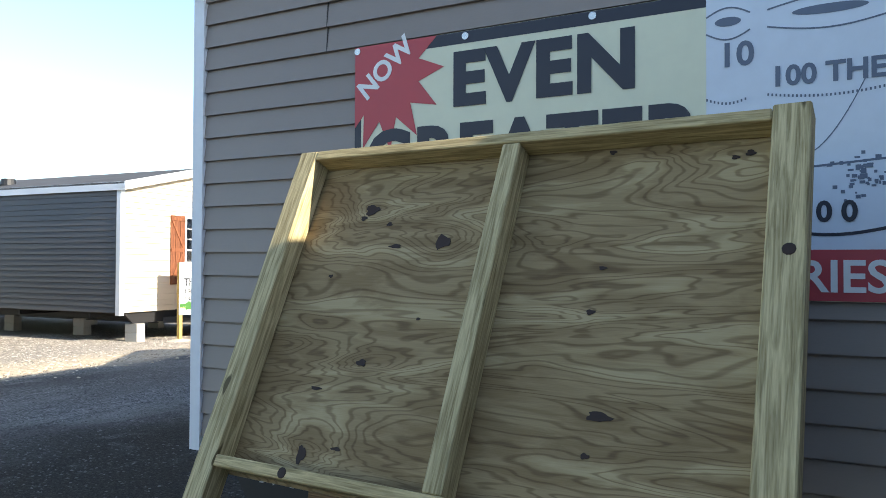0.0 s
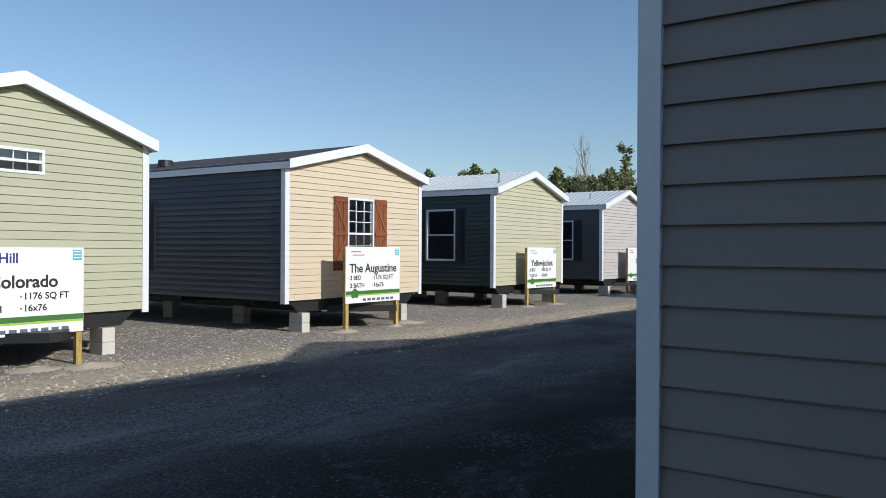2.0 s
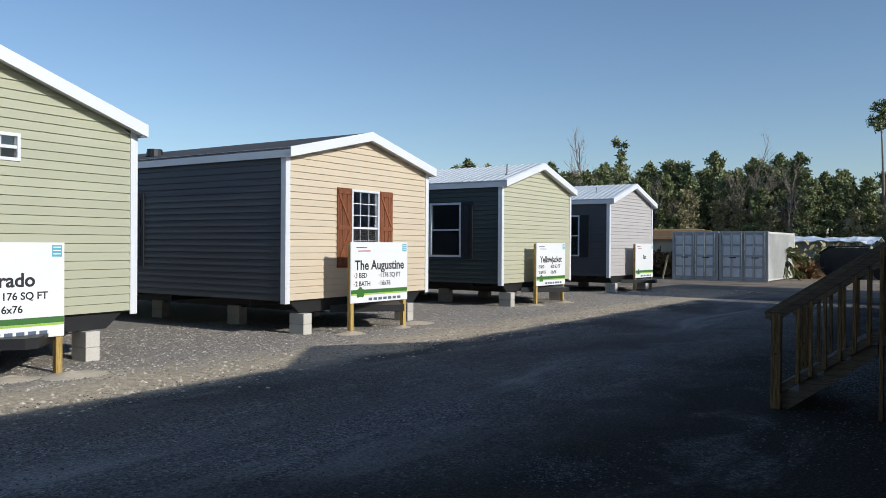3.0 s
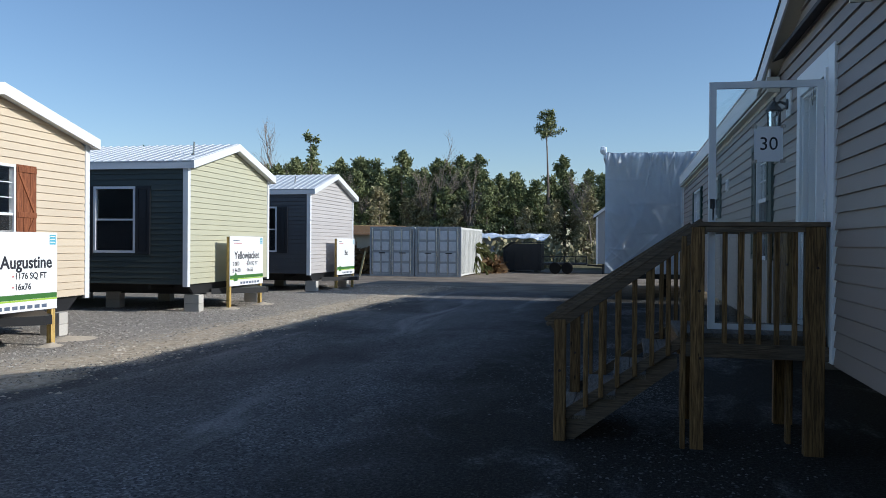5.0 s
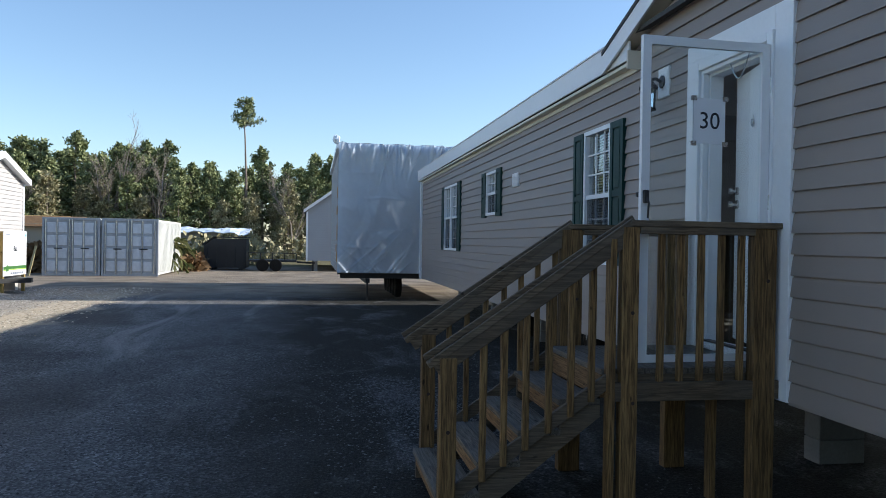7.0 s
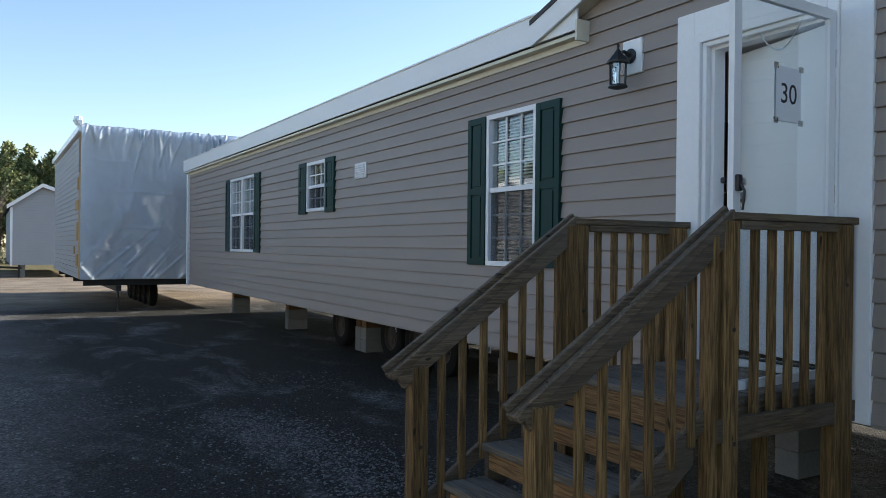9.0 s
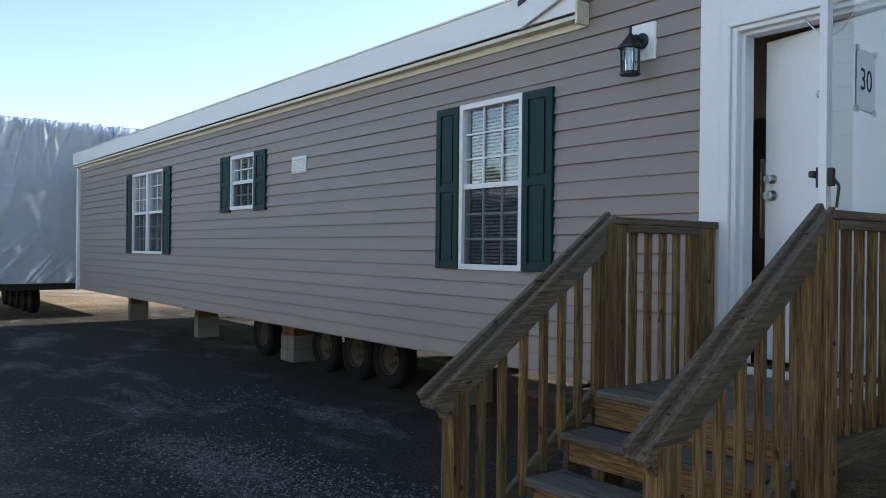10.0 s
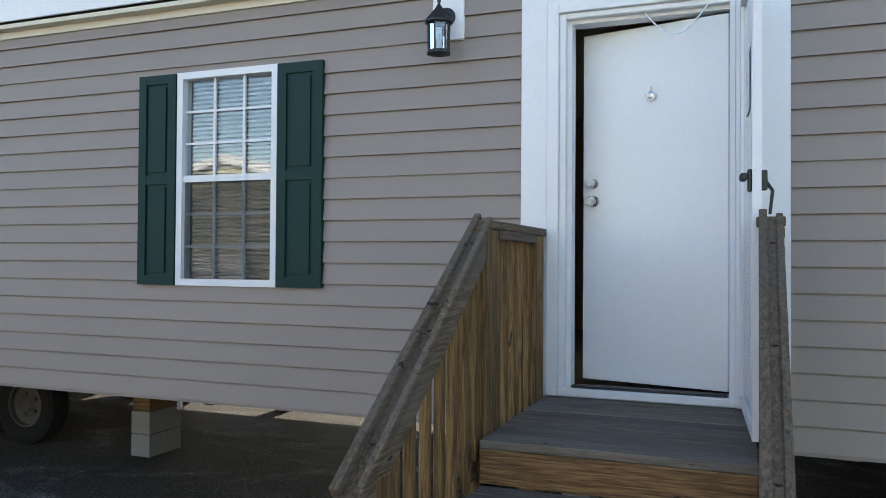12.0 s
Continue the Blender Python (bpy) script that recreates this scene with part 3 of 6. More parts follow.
for s in (-1, 1):
    ya = GAB_C + s * (GAB_H + 0.06)
    za = GAB_TOP - gs * (GAB_H + 0.06)
    part("gable_rake", prism([(gx, GAB_C, GAB_TOP - 0.1), (gx, GAB_C, GAB_TOP + 0.1), (gx, ya, za + 0.1), (gx, ya, za - 0.1)], (0, 0, 0), (0.02, 0, 0)), M_WHITE, home)
    part("gable_soffit", prism([(gx + 0.02, GAB_C, GAB_TOP - 0.09), (gx + 0.02, GAB_C, GAB_TOP - 0.06), (gx + 0.02, ya, za - 0.06), (gx + 0.02, ya, za - 0.09)], (0, 0, 0), (W - gx, 0, 0)), M_SOFFIT, home)
    part("gable_roof", prism([(gx - 0.01, GAB_C, GAB_TOP + 0.08), (gx - 0.01, GAB_C, GAB_TOP + 0.12), (gx - 0.01, ya, za + 0.12), (gx - 0.01, ya, za + 0.08)], (0, 0, 0), (1.9, 0, 0)), M_SHINGLE, home)
    part("gable_return", box(gx + 0.021, W - 0.02, GAB_C + s * 1.588 - 0.012, GAB_C + s * 1.588 + 0.012, EAVE - 0.045, EAVE + 0.12), M_SOFFIT, home)

# corner and bottom trim
for y in (Y0, Y1):
    s = -1 if y == Y0 else 1
    bm = box(W - 0.068, W - 0.002, min(y, y - s * 0.085), max(y, y - s * 0.085), FLOOR - 0.04, EAVE)
    box(W - 0.068, W + 0.010, min(y + s * 0.002, y + s * 0.034), max(y + s * 0.002, y + s * 0.034), FLOOR - 0.04, EAVE, bm)
    part("corner_trim", bm, M_WHITE, home)
part("starter_strip", box(W - 0.016, W - 0.001, Y0 + 0.09, DOOR[0] - 0.2, FLOOR - 0.02, FLOOR), M_TAUPE, home)
part("starter_strip", box(W - 0.016, W - 0.001, DOOR[1] + 0.2, Y1 - 0.09, FLOOR - 0.02, FLOOR), M_TAUPE, home)

siding(home, M_TAUPE, west, FLOOR, west_top, Y0 + 0.085, Y1 - 0.085, [(10.365, 11.745, 0.7, 3.27), VENT] + WINS, crown=GAB_C)
siding(home, M_TAUPE, south, FLOOR + 0.043, south_top, W + 0.010, X1)
# butt joints in the banner end
SB = FLOOR + 0.043
for x, k in ((-2.882, 8), (-2.882, 9), (-2.61, 1), (-2.9, 16), (-2.9, 17)):
    z = SB + k * LAP
    part("lap_joint", prism([(x, Y0 - 0.0145, z), (x + 0.004, Y0 - 0.0145, z), (x + 0.004, Y0 - 0.004, z + LAP), (x, Y0 - 0.004, z + LAP)], (0, 0, 0), (0, -0.0095, 0)), M_DARK, home)

win_main = window_unit("window", home, west, *WINS[0], 3, 3, label="white single-hung window with grilles")
window_unit("window", home, west, *WINS[1], 3, 2)
window_unit("window", home, west, *WINS[2], 2, 3)
window_unit("window", home, west, *WINS[3], 3, 3)
for a, b, lo, hi in ((13.01, 13.335, 1.512, 2.925), (14.13, 14.435, 1.512, 2.925), (17.92, 18.25, 2.15, 2.915), (19.015, 19.33, 2.15, 2.915), (21.34, 21.675, 1.545, 2.955), (23.305, 23.61, 1.545, 2.955)):
    raised_shutter(home, west, a, b, lo, hi)
# louvred vent
vent = part("wall_vent", box(W - 0.032, W - 0.003, VENT[0], VENT[1], VENT[2], VENT[3], bevel=0.003), M_WHITE, home)
for i in range(6):
    z = VENT[2] + 0.03 + i * 0.028
    part("louvre", prism([(W - 0.034, VENT[0] + 0.025, z), (W - 0.046, VENT[0] + 0.025, z - 0.012), (W - 0.044, VENT[0] + 0.025, z - 0.014), (W - 0.032, VENT[0] + 0.025, z - 0.002)], (0, 0, 0), (0, VENT[1] - VENT[0] - 0.05, 0)), M_WHITE, vent)

# door surround: flat boards, storm-door frame, jambs
for a, b, lo, hi in ((11.595, 11.745, 0.75, 3.27), (10.365, 10.555, 0.75, 3.27), (10.555, 11.595, 3.11, 3.27)):
    part("door_trim", box(W - 0.036, W + 0.02, a, b, lo, hi, bevel=0.003), M_WHITE, home)
for a, b, lo, hi, d in ((11.530, 11.595, 0.955, 3.11, 0.055), (10.555, 10.620, 0.955, 3.11, 0.055), (10.620, 11.530, 3.05, 3.11, 0.055), (11.495, 11.530, 0.955, 3.05, 0.03), (10.620, 10.650, 0.955, 3.05, 0.03), (10.650, 11.495, 3.02, 3.05, 0.03)):
    part("storm_frame", box(W - d, W + 0.02, a, b, lo, hi, bevel=0.004), M_WHITE, home)
for a, b, lo, hi in ((11.470, 11.530, 0.99, 3.05), (10.620, 10.650, 0.99, 3.05), (10.650, 11.470, 3.0, 3.05)):
    part("door_jamb", box(W + 0.02, W + 0.12, a, b, lo, hi), M_WHITE, home)
part("threshold", box(W - 0.05, W + 0.12, 10.620, 11.530, 0.953, 1.0, bevel=0.006), M_WHITE, home)
part("sill_strip", box(W - 0.03, W + 0.03, 10.660, 11.460, 1.001, 1.013, bevel=0.003), M_BLACK, home)

# entry door, ajar into the room
entry = part("entry_door", box(0, 0.045, 0, 0.81, 1.02, 2.985, bevel=0.004), M_DOOR, home, "white steel entry door standing ajar")
entry.matrix_basis = Matrix.Translation((W + 0.035, 10.655, 0)) @ Matrix.Rotation(radians(-13), 4, "Z")


def door_bit(name, bm, mt, lb=""):
    return part(name, bm, mt, entry, lb)


for z, r in ((2.13, 0.030), (2.03, 0.034)):
    bm = cyl((-0.012, 0.745, z), (0.0, 0.745, z), r, r, 20)
    cyl((-0.05, 0.745, z), (-0.012, 0.745, z), 0.012, 0.014, 12, bm)
    cyl((-0.066, 0.745, z), (-0.045, 0.745, z), r * 0.72, r * 0.85, 18, bm)
    door_bit("door_knob" if z < 2.1 else "deadbolt", bm, M_CHROME, "satin nickel")
bm = lathe([(0.001, -0.01), (0.018, -0.006), (0.022, 0.0), (0.018, 0.006), (0.001, 0.01)], 14)
bm.transform(Matrix.Translation((-0.012, 0.41, 2.60)) @ Matrix.Rotation(radians(90), 4, "Y"))
cyl((-0.008, 0.41, 2.56), (-0.008, 0.41, 2.65), 0.005, 0.004, 8, bm)
for i in range(14):
    a0, a1 = math.pi * (1 + i / 14), math.pi * (1 + (i + 1) / 14)
    cyl((-0.012, 0.41 + 0.026 * math.cos(a0), 2.602 + 0.03 * math.sin(a0)), (-0.012, 0.41 + 0.026 * math.cos(a1), 2.602 + 0.03 * math.sin(a1)), 0.0045, 0.0045, 6, bm)
door_bit("knocker", bm, M_CHROME, "small nickel door knocker")

# storm door, swung wide open over the porch rail
SD = Matrix.Translation((W - 0.06, 10.583, 0)) @ Matrix.Rotation(radians(3.2), 4, "Z")
SW, S0, S1 = 0.885, 0.985, 3.015
storm = thing("storm_door", W - 0.06, 10.583, 1.03, "white full-view storm door swung open, glass with a taped number", "door")


def sd(bm):
    bm.transform(SD)
    return bm


bm = bmesh.new()
for a, b, lo, hi in ((-SW, -SW + 0.055, S0, S1), (-0.055, 0, S0, S1), (-SW + 0.055, -0.055, S1 - 0.055, S1), (-SW + 0.055, -0.055, S0, S0 + 0.045)):
    box(a, b, -0.017, 0.017, lo, hi, bm)
part("door_frame", sd(bm), M_WHITE, storm)
pane = part("pane", sd(box(-SW + 0.05, -0.05, -0.003, 0.003, S0 + 0.04, S1 - 0.05)), M_GLASS, storm)
pane.visible_shadow = False
bm = sd(box(-SW + 0.012, -SW + 0.042, 0.017, 0.034, 1.97, 2.06, bevel=0.004))
merge(bm, sd(box(-SW + 0.0, -SW + 0.075, 0.034, 0.062, 2.015, 2.045, bevel=0.006)))
part("latch_handle", bm, M_BLACK, storm, "black latch handle")
bm = sd(box(-SW + 0.01, -SW + 0.045, -0.04, -0.017, 1.975, 2.055, bevel=0.004))
merge(bm, sd(cyl((-SW + 0.03, -0.06, 1.975), (-SW + 0.03, -0.05, 1.88), 0.007, 0.006, 8)))
merge(bm, sd(cyl((-SW + 0.03, -0.035, 2.01), (-SW + 0.03, -0.06, 1.975), 0.008, 0.007, 8)))
part("latch_handle", bm, M_BLACK, storm, "black latch handle")
for z in (1.3, 2.0, 2.75):
    part("hinge", sd(cyl((0.006, -0.012, z - 0.05), (0.006, -0.012, z + 0.05), 0.008, 0.008, 8)), M_CHROME, storm)
sheet = sd(box(-0.53, -0.31, 0.006, 0.0075, 2.36, 2.645))
part("number_sheet", sheet, M_PAPER, storm, "white paper sheet taped to the glass")
sheet = sd(box(-0.53, -0.31, -0.0075, -0.006, 2.36, 2.645))
part("number_sheet", sheet, M_PAPER, storm, "white paper sheet reading 30")
for u in (-0.53, -0.31):
    for z in (2.36, 2.645):
        part("tape", sd(box(u - 0.02, u + 0.02, -0.009, -0.0076, z - 0.015, z + 0.015)), M_CHROME, storm)
lettering("30", 0.15, SD @ Matrix.Translation((-0.42, -0.0078, 2.455)) @ SOUTH, M_INK, storm, align="CENTER")
# chain of the storm door
bm = bmesh.new()
for i in range(14):
    f0, f1 = i / 14, (i + 1) / 14
    p = [Vector((W - 0.05 - 0.05 * f, 11.07 - 0.32 * f, 3.0 - 0.13 * math.sin(math.pi * f))) for f in (f0, f1)]
    cyl(p[0], p[1], 0.004, 0.004, 6, bm)
part("safety_chain", bm, M_CHROME, storm)

# wall lantern
lamp = thing("wall_lantern", W, 12.19, 3.09, "black lantern with clear glass on a white wall plate", "wall lamp")
part("wall_plate", box(W - 0.034, W - 0.004, 12.09, 12.285, 2.967, 3.222, bevel=0.006), M_WHITE, lamp, "white plastic mounting block")
LX, LY = W - 0.16, 12.195
bm = lathe([(0.001, 0), (0.055, 0.002), (0.055, 0.012), (0.035, 0.02), (0.001, 0.022)], 20)
bm.transform(Matrix.Translation((W - 0.034, LY, 3.1)) @ Matrix.Rotation(radians(-90), 4, "Y"))
part("back_plate", bm, M_BLACK, lamp)
bm = cyl((W - 0.05, LY, 3.1), (W - 0.1, LY, 3.125), 0.016, 0.013, 10)
cyl((W - 0.1, LY, 3.125), (LX, LY, 3.10), 0.013, 0.011, 10, bm)
part("arm", bm, M_BLACK, lamp)
bm = lathe([(0.004, 3.175), (0.012, 3.165), (0.008, 3.14), (0.02, 3.12), (0.055, 3.075), (0.082, 3.045), (0.082, 3.032), (0.06, 3.028)], 8)
bm.transform(Matrix.Translation((LX, LY, 0)))
part("roof_cap", bm, M_BLACK, lamp)
bm = bmesh.new()
for i in range(6):
    a = 2 * math.pi * i / 6
    cyl((LX + 0.062 * math.cos(a), LY + 0.062 * math.sin(a), 3.03), (LX + 0.058 * math.cos(a), LY + 0.058 * math.sin(a), 2.87), 0.005, 0.005, 6, bm)
part("cage", bm, M_BLACK, lamp)
bm = lathe([(0.057, 3.03), (0.053, 2.87), (0.051, 2.87), (0.055, 3.03)], 6)
bm.transform(Matrix.Translation((LX, LY, 0)))
part("lantern_glass", bm, M_GLASS, lamp).visible_shadow = False
part("bulb", cyl((LX, LY, 2.88), (LX, LY, 2.97), 0.014, 0.012, 10), M_BLIND, lamp)
bm = lathe([(0.062, 2.875), (0.07, 2.865), (0.07, 2.855), (0.03, 2.845), (0.004, 2.84)], 8)
bm.transform(Matrix.Translation((LX, LY, 0)))
part("lantern_base", bm, M_BLACK, lamp)

# running gear and piers below the home
for x in (-2.45, -0.35):
    bm = bmesh.new()
    box(x - 0.06, x + 0.06, Y0 + 0.15, Y1 - 0.1, 0.765, 0.779, bm)
    box(x - 0.06, x + 0.06, Y0 + 0.15, Y1 - 0.1, 0.53, 0.545, bm)
    box(x - 0.006, x + 0.006, Y0 + 0.15, Y1 - 0.1, 0.545, 0.765, bm)
    part("chassis_beam", bm, M_BLACK, home)
for i in range(10):
    y = Y0 + 1.2 + i * 2.35
    part("outrigger", prism([(W + 0.06, y, 0.77), (-2.45, y, 0.77), (-2.45, y, 0.6), (W + 0.06, y, 0.71)], (0, 0, 0), (0, 0.05, 0)), M_BLACK, home)
part("end_beam", prism([(-3.62, Y0 - 0.02, 0.79), (-0.1, Y0 - 0.02, 0.79), (-0.1, Y0 - 0.02, 0.5), (-3.42, Y0 - 0.02, 0.5)], (0, 0, 0), (0, 0.08, 0)), M_BLACK, home, "black steel end beam with stencilled digits")
lettering("194", 0.19, Matrix.Translation((-3.36, Y0 - 0.0215, 0.60)) @ SOUTH, M_BLIND, home, bold=0.004)
for y in (14.1, 16.1, 20.6):
    part("tie_strap", box(W + 0.03, W + 0.034, y, y + 0.05, 0.67, 0.80), M_CHROME, home)


def wheel(x, y):
    w = thing("trailer_wheel", x, y, 0, "dusty black trailer tyre on a rusty steel rim under the home", "wheel", "wheels under the home")
    bm = lathe([(0.002, 0.02), (0.186, 0.02), (0.186, -0.085), (0.30, -0.1), (0.345, -0.085), (0.358, -0.05), (0.36, 0.0), (0.358, 0.05), (0.345, 0.085), (0.30, 0.1), (0.19, 0.085), (0.19, 0.05), (0.002, 0.05)], 28)
    bm.transform(Matrix.Translation((x, y, 0.36)) @ Matrix.Rotation(radians(90), 4, "Y"))
    part("tyre", bm, M_RUBBER, w)
    bm = lathe([(0.002, -0.012), (0.192, -0.012), (0.2, -0.088), (0.185, -0.09), (0.175, -0.05), (0.12, -0.035), (0.07, -0.06), (0.05, -0.075), (0.002, -0.075)], 24)
    bm.transform(Matrix.Translation((x, y, 0.36)) @ Matrix.Rotation(radians(90), 4, "Y"))
    r = part("rim", bm, M_RIM, w)
    for i in range(5):
        a = 2 * math.pi * i / 5
        part("lug", cyl((x - 0.06, y + 0.09 * math.cos(a), 0.36 + 0.09 * math.sin(a)), (x - 0.03, y + 0.09 * math.cos(a), 0.36 + 0.09 * math.sin(a)), 0.022, 0.022, 8), M_BLACK, r)
    return w


first = wheel(-2.72, 16.62)
for y in (17.36, 18.16, 20.05):
    copy_thing(first, Matrix.Translation((-2.72, y, 0)))
for y in (16.85, 17.56, 18.28, 19.95):
    copy_thing(first, Matrix.Translation((-0.4, y, 0)) @ Matrix.Rotation(radians(180), 4, "Z"))


def hollow_block(x0, x1, y0, y1, z0, z1):
    """A concrete block with two cells open to the sides it is laid on."""
    bm = box(x0, x1, y0, y1, z0, z1, bevel=0.006)
    return bm


def pier(x, y, rows=2, wide=0.2, deep=0.4, h=0.195, top=0.53, label="stacked grey concrete blocks with a wooden cap under the home", group="block piers"):
    p = thing("block_pier", x, y, 0, label, "pier", group)
    for i in range(rows):
        part("concrete_block", hollow_block(x, x + deep, y - wide / 2, y + wide / 2, i * h, (i + 1) * h - 0.004), M_BLOCK, p)
    if top - rows * h > 0.01:
        part("wooden_cap", box(x + 0.01, x + deep - 0.01, y - wide / 2 + 0.01, y + wide / 2 - 0.01, rows * h, top, bevel=0.003), M_RISER_Y, p)
    return p


for y in (11.64, 15.37, 22.98, 27.0):
    pier(-2.74, y)
pier(-2.76, 19.23, wide=0.2)
pier(-2.76, 19.44, wide=0.2)
for y in (6.0, 9.75, 15.37, 19.3, 22.87, 26.6):
    pier(-0.55, y)

# ---- porch ----
porch = thing("porch_stair", -4.8, 11.05, 0, "weathered treated-pine porch stair with balustrades, knots and screw holes", "stairs")
NY, FY = 10.485, 11.645            # near and far rail lines
LX0, LX1 = -4.76, W - 0.03         # where the rails turn down; the wall
SX = -4.955                        # front of the landing
LZ, RISE, RUN, RZ = 0.95, 0.185, 0.25, 1.865
n_deck = 8
for i in range(n_deck):
    a = LX1 - 0.005 - i * (LX1 - SX) / n_deck
    part("deck_board", box(a - (LX1 - SX) / n_deck + 0.006, a, NY + 0.045, FY - 0.045, LZ - 0.038, LZ - 0.002 * (i % 2), bevel=0.004), M_DECK_Y, porch)
for y0, y1 in ((NY - 0.04, NY - 0.002), (FY + 0.002, FY + 0.04)):
    part("deck_joist", box(SX + 0.03, LX1, y0, y1, LZ - 0.19, LZ - 0.075, bevel=0.003), M_RAIL_X, porch)
for y0, y1 in ((NY + 0.05, NY + 0.088), (FY - 0.088, FY - 0.05)):
    part("deck_joist", box(SX + 0.04, LX1 - 0.041, y0, y1, LZ - 0.18, LZ - 0.039), M_RAIL_X, porch)
part("rim_joist", box(LX1 - 0.04, LX1 - 0.001, NY + 0.05, FY - 0.05, LZ - 0.18, LZ - 0.039), M_RISER_Y, porch)
part("riser", box(SX - 0.004, SX + 0.034, NY + 0.046, FY - 0.046, LZ - 0.18, LZ - 0.039, bevel=0.003), M_RISER_Y, porch)
for i in range(1, 5):
    z = LZ - i * RISE
    x = SX - i * RUN
    for k in (0, 1):
        part("tread", box(x - 0.02 + k * 0.137, x + 0.113 + k * 0.137, NY + 0.048, FY - 0.048, z - 0.038, z - 0.002 * k, bevel=0.004), M_DECK_Y, porch)
    part("riser", box(x + 0.0, x + 0.034, NY + 0.092, FY - 0.092, z - (RISE - 0.045 if i < 4 else 0.12), z - 0.039, bevel=0.003), M_RISER_Y, porch)
for y in (NY + 0.07, FY - 0.07):
    pts = [(SX, y - 0.019, LZ - 0.04)]
    for i in range(1, 5):
        x, z = SX - i * RUN, LZ - i * RISE - 0.039
        pts += [(x + RUN, y - 0.019, z), (x, y - 0.019, z)]
    pts += [(SX - 4 * RUN, y - 0.019, 0.0), (SX - 3.4 * RUN, y - 0.019, 0.0), (SX, y - 0.019, LZ - 0.3)]
    part("stringer", prism(pts, (0, 0, 0), (0, 0.038, 0)), M_RAIL_X, porch)
for y, low, mid, wall in ((NY, -5.92, ((-4.935, -4.895), (-4.858, -4.752)), (-3.99, -3.84)), (FY, -5.865, ((-4.867, -4.70),), (-4.018, -3.85))):
    # posts
    part("post", box(low - 0.05, low + 0.05, y - 0.044, y + 0.044, 0, 1.035, bevel=0.005), M_POST_Z, porch)
    for k, (a, b) in enumerate(mid):
        part("post", box(a, b, y - 0.044, y + 0.044 - 0.01 * k, 0, RZ - 0.04 - (0.075 if a < -4.9 else 0), bevel=0.005), M_POST_Z, porch)
    part("post", box(wall[0], wall[1], y - 0.044, y + 0.044, 0, RZ - 0.04, bevel=0.005), M_POST_Z, porch)
    # landing rail with a strip nailed under the cap
    part("rail_cap", box(LX0 - 0.05, LX1 + 0.0, y - 0.052, y + 0.052, RZ - 0.038, RZ, bevel=0.004), M_RAIL_X, porch)
    part("rail_strip", box(mid[-1][1] + 0.004, wall[0] - 0.004, y - 0.052, y - 0.018, RZ - 0.082, RZ - 0.04, bevel=0.003), M_RAIL_X, porch)
    for i in range(5):
        x = -4.585 + i * 0.13 + 0.008 * math.sin(i * 7 + y)
        part("baluster", box(x - 0.019, x + 0.019, y - 0.0175, y + 0.0175, LZ - 0.095, RZ - 0.039, bevel=0.003), M_POST_Z, porch)
    # sloping rail: a flat cap between two raised strips, on an upright board
    a, b = Vector((LX0 - 0.03, y, RZ - 0.02)), Vector((-6.035, y + (0.02 if y == NY else 0.0), 0.985))
    part("rail_cap", beam(a, b, 0.086, 0.036), M_RAIL_X, porch)
    part("rail_strip", beam(a + Vector((0.0, -0.030, 0.028)), b + Vector((0.01, -0.030, 0.028)), 0.026, 0.018), M_RAIL_X, porch)
    part("rail_strip", beam(a + Vector((0.02, 0.028, 0.038)), b + Vector((-0.02, 0.028, 0.038)), 0.030, 0.036), M_RAIL_X, porch)
    part("top_rail", beam(a + Vector((0, -0.02, -0.062)), b + Vector((0.05, -0.02, -0.03)), 0.038, 0.082), M_RAIL_X, porch)
    d = (b - a).normalized()
    slope = d.z / d.x
    part("bottom_rail", beam((LX0 - 0.1, y + 0.022, LZ - 0.03), (low + 0.03, y + 0.022, LZ - 0.03 + slope * (low + 0.13 - LX0)), 0.034, 0.085), M_RAIL_X, porch)
    for i in range(7):
        x = -4.90 - i * 0.1345 + 0.006 * math.sin(i * 5 + y)
        zt = RZ - 0.06 + slope * (x - LX0)
        part("baluster", box(x - 0.019, x + 0.019, y - 0.0175, y + 0.0175, zt - 0.86, zt - 0.012, bevel=0.003), M_POST_Z, porch)
    for f in (0.12, 0.5, 0.86):
        p = a.lerp(b, f)
        part("screw_hole", cyl(p + Vector((0, -0.004, 0.015)), p + Vector((0, -0.004, 0.0215)), 0.011, 0.011, 10), M_KNOT, porch)
    for x, z in ((low, 0.6), (mid[-1][1] - 0.04, 1.3), (wall[1] - 0.06, 1.5), (mid[-1][1] - 0.03, 0.75)):
        part("knot", cyl((x, y - 0.0455, z), (x, y - 0.043, z), 0.012, 0.012, 10), M_KNOT, porch)
part("prop", box(-4.05, -4.012, NY + 0.35, NY + 0.44, 0, LZ - 0.04, bevel=0.003), M_POST_Z, porch)

# ---- unseen home-shaped block, added to keep the sun off the banner end ----
shade_block = thing("mobile_home", 3.5, -6, 0, "plain unseen block added to shade the banner end", "mobile home")
# Long enough to keep sun off the ground under the porch home too.
part("wall", box(1.4, 5.8, -15, 11.2, 0.8, 3.45), M_TAUPE, shade_block)
part("roof", prism([(1.2, -15.2, 3.45), (3.6, -15.2, 4.1), (6.0, -15.2, 3.45)], (0, 0, 0), (0, 26.6, 0)), M_SHINGLE, shade_block)
part("skirting", box(1.45, 5.75, -14.9, 11.1, 0, 0.79), M_BLOCK, shade_block)

# ---- banner on the end wall ----
BY = Y0 - 0.03
banner = thing("sale_banner", -1.4, BY, 2.2, "vinyl sale banner with navy lettering and a red starburst", "banner")


